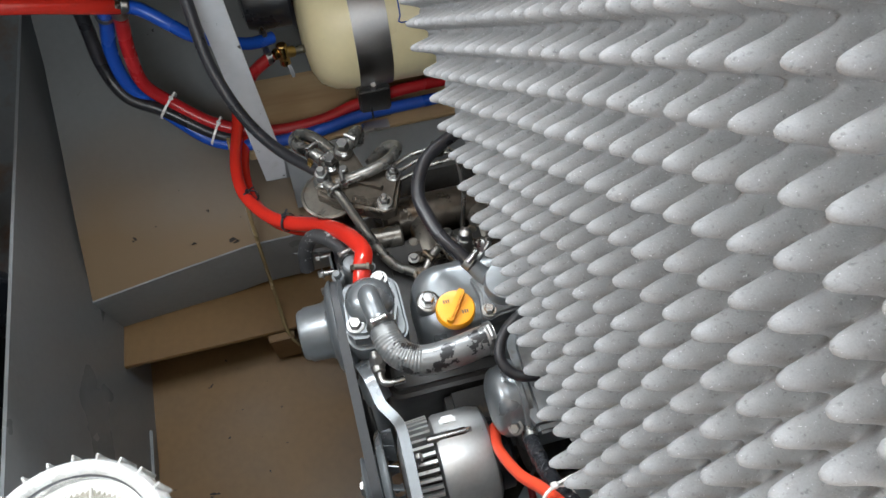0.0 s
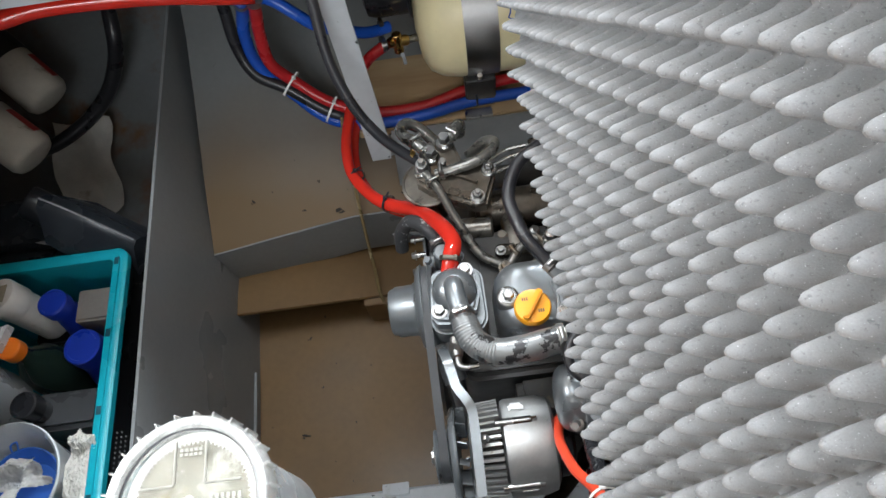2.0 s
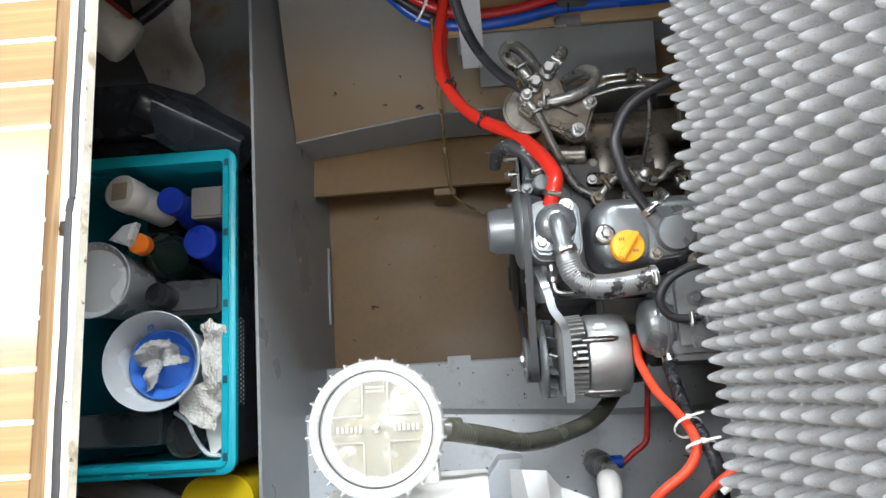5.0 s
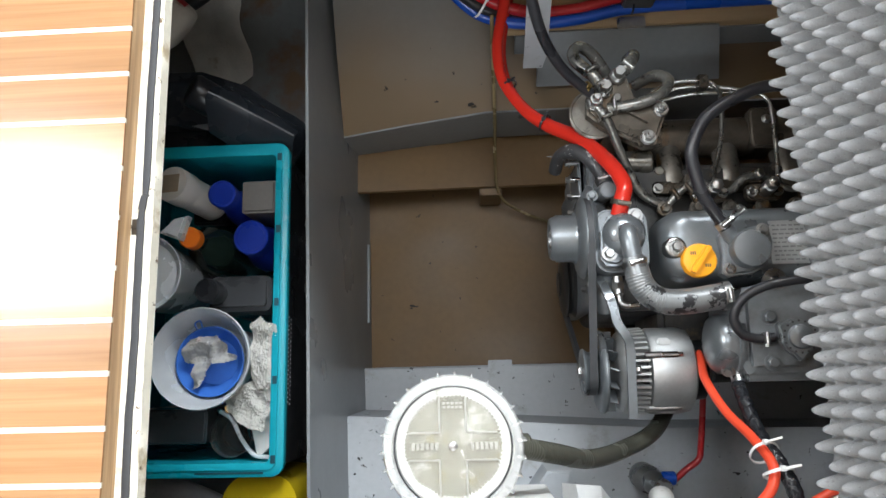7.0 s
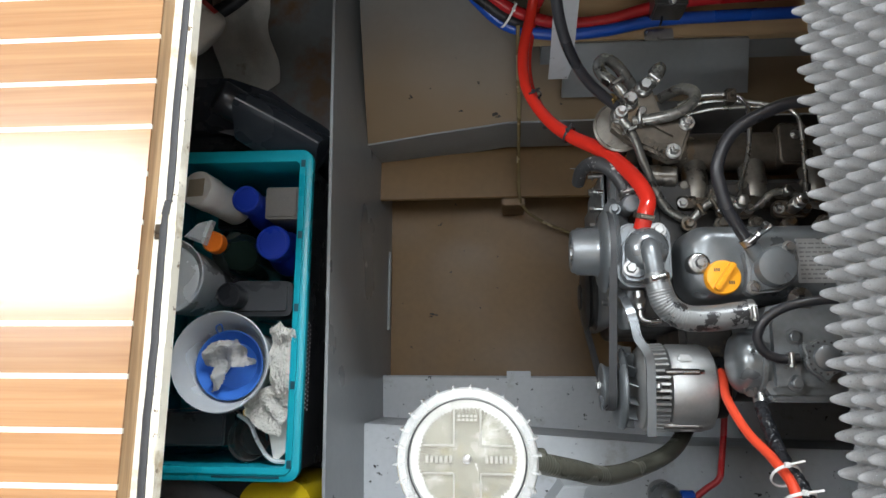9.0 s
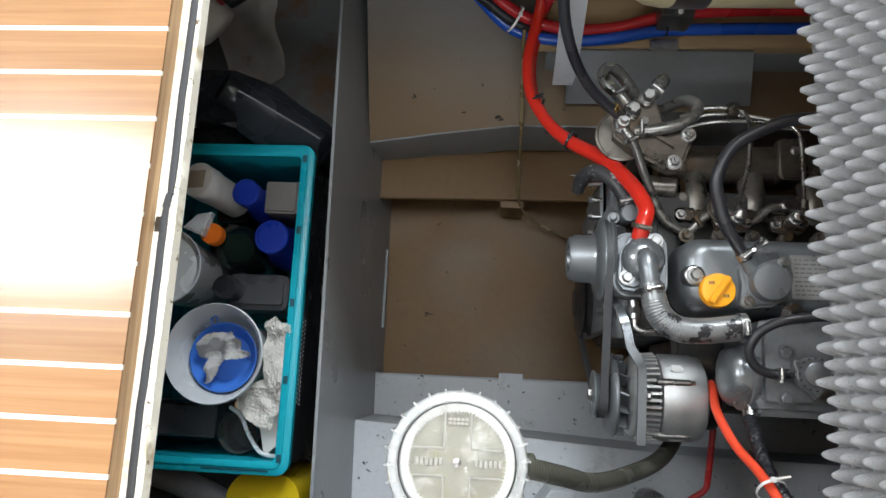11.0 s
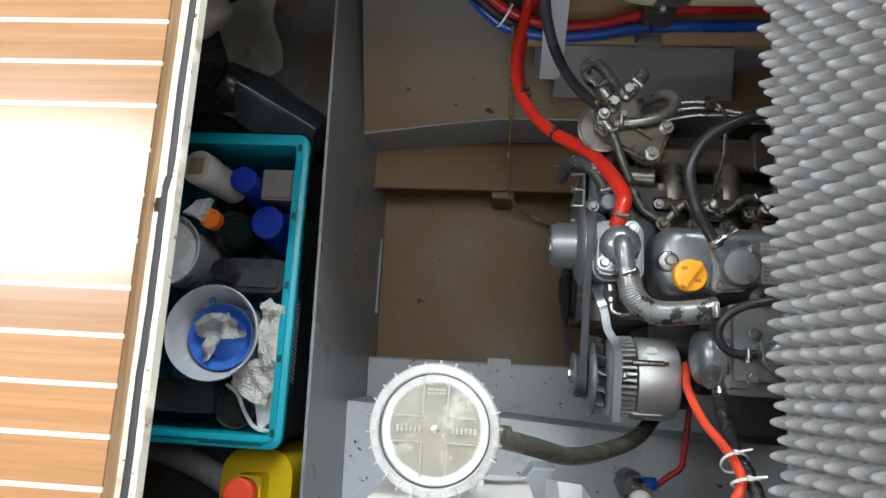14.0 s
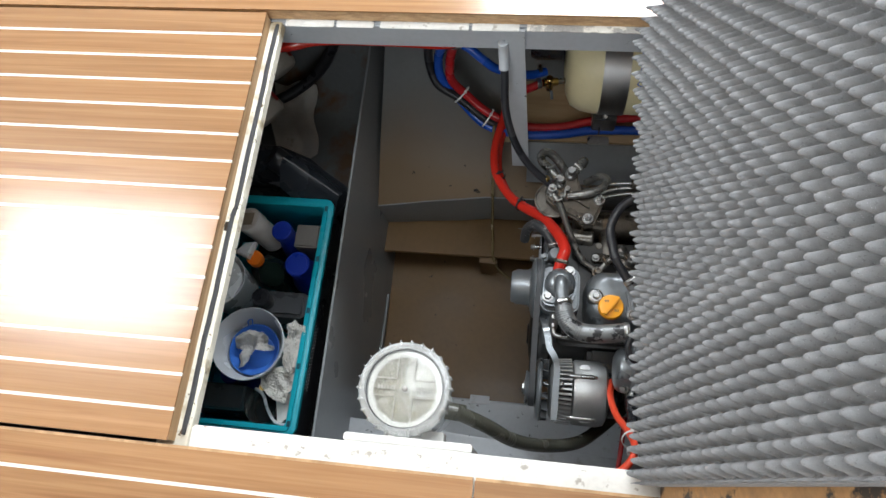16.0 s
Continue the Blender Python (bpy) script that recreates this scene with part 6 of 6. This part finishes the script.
# fuel filter head on the front of the manifold
filt = part("fuel_bowl", lathe(B(), [(0.026, -0.075), (0.030, -0.07), (0.031, -0.012), (0.034, -0.010), (0.034, 0.0), (0.030, 0.004), (0.010, 0.006)], (-0.036, 0.556, -0.372), (0, 0, 1), 40), GRIMY, eng, "grimy round fuel filter")
part("filter_flange", lathe(B(), [(0.030, -0.002), (0.0385, 0), (0.0400, 0.002), (0.0400, 0.006), (0.0370, 0.008), (0.0355, 0.0065), (0.020, 0.0065)], (-0.036, 0.553, -0.373), (0, 0, 1), 48), RUNNER, filt, "flat round filter flange")
bm = prism(B(), [(-0.052, 0.545), (-0.030, 0.525), (-0.010, 0.513), (0.030, 0.492), (0.046, 0.494), (0.052, 0.510), (0.064, 0.540), (0.064, 0.556), (0.052, 0.562), (0.020, 0.570), (0.008, 0.612), (-0.010, 0.616), (-0.030, 0.592), (-0.050, 0.575)], -0.368, -0.346, 0.005)
fh = part("filter_head", bm, GRIMY, eng, "brown-stained cast filter head")
part("head_rib", strip(B(), [(-0.004, 0.553, -0.345), (0.036, 0.528, -0.343)], 0.005, 0.008, (0.5, 0.8, 0), smooth=False), GRIMY, fh)
for p in ((0.034, 0.504, -0.346), (0.056, 0.547, -0.346)):
    bm = cyl(B(), p, (p[0], p[1], p[2] + 0.004), 0.0115, 20)
    hexbolt(bm, (p[0], p[1], p[2] + 0.004), (0, 0, 1), 0.0075, 0.008)
    cyl(bm, (p[0], p[1], p[2] + 0.012), (p[0], p[1], p[2] + 0.020), 0.004, 12)
    part("head_bolt", bm, STEEL, fh)
for p in ((-0.004, 0.601, -0.346), (-0.026, 0.580, -0.346), (-0.041, 0.560, -0.350)):
    bm = cyl(B(), p, (p[0], p[1], p[2] + 0.012), 0.0125, 20)
    cyl(bm, (p[0], p[1], p[2] + 0.012), (p[0], p[1], p[2] + 0.015), 0.0105, 20)
    hexbolt(bm, (p[0], p[1], p[2] + 0.015), (0, 0, 1), 0.0092, 0.010, False)
    part("banjo_bolt", bm, STEEL, fh, "bright banjo bolt")
bm = hexbolt(B(), (-0.041, 0.560, -0.325), (0, 0, 1), 0.006, 0.009)
cyl(bm, (-0.012, 0.562, -0.346), (-0.010, 0.562, -0.325), 0.006, 12)
part("bleed_bolt", bm, STEEL, fh)
bm = tube(B(), [(-0.041, 0.560, -0.340), (-0.030, 0.540, -0.338), (-0.020, 0.524, -0.343), (-0.006, 0.493, -0.358), (0.012, 0.455, -0.374), (0.030, 0.428, -0.384), (0.057, 0.412, -0.388)], 0.0068, 14)
part("fuel_pipe", bm, PIPE, eng, "grey pipe with worn paint")
bm = tube(B(), [(-0.028, 0.580, -0.336), (-0.043, 0.600, -0.332), (-0.062, 0.622, -0.338), (-0.068, 0.642, -0.345), (-0.056, 0.656, -0.352), (-0.034, 0.648, -0.366), (-0.004, 0.618, -0.392), (0.030, 0.590, -0.42)], 0.0092, 16)
part("fuel_pipe_loop", bm, PIPE, eng, "stiff grey fuel pipe bent in a loop")
bm = tube(B(), [(-0.004, 0.601, -0.338), (0.008, 0.612, -0.335), (0.018, 0.626, -0.337), (0.022, 0.636, -0.348), (0.020, 0.640, -0.372)], 0.0100, 16)
part("fuel_pipe_short", bm, PIPE, eng, "short bent fuel pipe")
bm = tube(B(), [(-0.022, 0.550, -0.342), (0.004, 0.551, -0.336), (0.035, 0.557, -0.333), (0.060, 0.571, -0.334), (0.070, 0.592, -0.342), (0.056, 0.608, -0.360), (0.030, 0.604, -0.385)], 0.0084, 16)
part("fuel_pipe_hook", bm, PIPE, eng, "hooked grey fuel pipe")
for pt, a in (((-0.047, 0.605, -0.333), (-0.5, 0.8, 0)), ((-0.032, 0.585, -0.335), (-0.5, 0.8, 0)), ((0.008, 0.612, -0.336), (0.6, 0.7, 0)), ((-0.012, 0.5505, -0.339), (1, 0, 0.2)), ((-0.028, 0.536, -0.339), (0.4, -0.8, -0.2))):
    part("pipe_ferrule", clamp_band(B(), pt, a, 0.0094, 0.005), STEEL, eng)
bm = lathe(B(), [(0.0080, -0.004), (0.0092, -0.003), (0.0092, 0.003), (0.0080, 0.004)], (-0.056, 0.578, -0.324), (0.8, -0.45, -0.75), 20, True)
part("vent_hose_clip", bm, BRASS, eng, "brass hose clip")
bm = prism(B(), rounded(0.02, 0.20, 0.555, 0.64, 0.02), -0.62, -0.47, 0.01)
part("injection_pump", bm, DARKMETAL, eng)
part("exhaust_cover", box(B(), (0.05, 0.20, -0.60), (0.6, 0.262, -0.43), 0.01), DARKMETAL, eng)
part("engine_mount", box(B(), (0.06, 0.188, -0.836), (0.20, 0.262, -0.72), 0.004), DARKMETAL, eng)
part("engine_foot", box(B(), (0.06, 0.47, -0.765), (0.20, 0.62, -0.70), 0.004), DARKMETAL, eng)
part("starter_motor", cyl(B(), (0.14, 0.19, -0.50), (0.34, 0.19, -0.50), 0.045), DARKMETAL, eng)

# ---------------------------------------------------------------- boards of the sole
MESHES = {}


def board_piece(name, w, length, high, material):
    key = (name, round(w, 4), round(length, 4))
    if key not in MESHES:
        b = box(B(), (-length / 2, 0, 0), (length / 2, w, high))
        MESHES[key] = link(name, b, material)
    return MESHES[key]


for root, (x0, x1, y0, y1, first) in SOLE:
    k = math.ceil((y0 - first) / 0.05)
    y = y0
    while y < y1 - 0.002:
        nxt = first + k * 0.05
        k += 1
        if nxt <= y + 0.004:
            continue
        end = min(nxt - 0.0025, y1)
        if end - y > 0.003:
            o = new("plank", board_piece("plank", end - y, x1 - x0, 0.003, TEAK))
            o.location = ((x0 + x1) / 2, y, -0.003)
            o.parent = root
        if nxt + 0.0025 < y1:
            o = new("inlay_strip", board_piece("inlay_strip", 0.005, x1 - x0, 0.0032, HOLLY))
            o.location = ((x0 + x1) / 2, nxt - 0.0025, -0.003)
            o.parent = root
        y = nxt + 0.0025
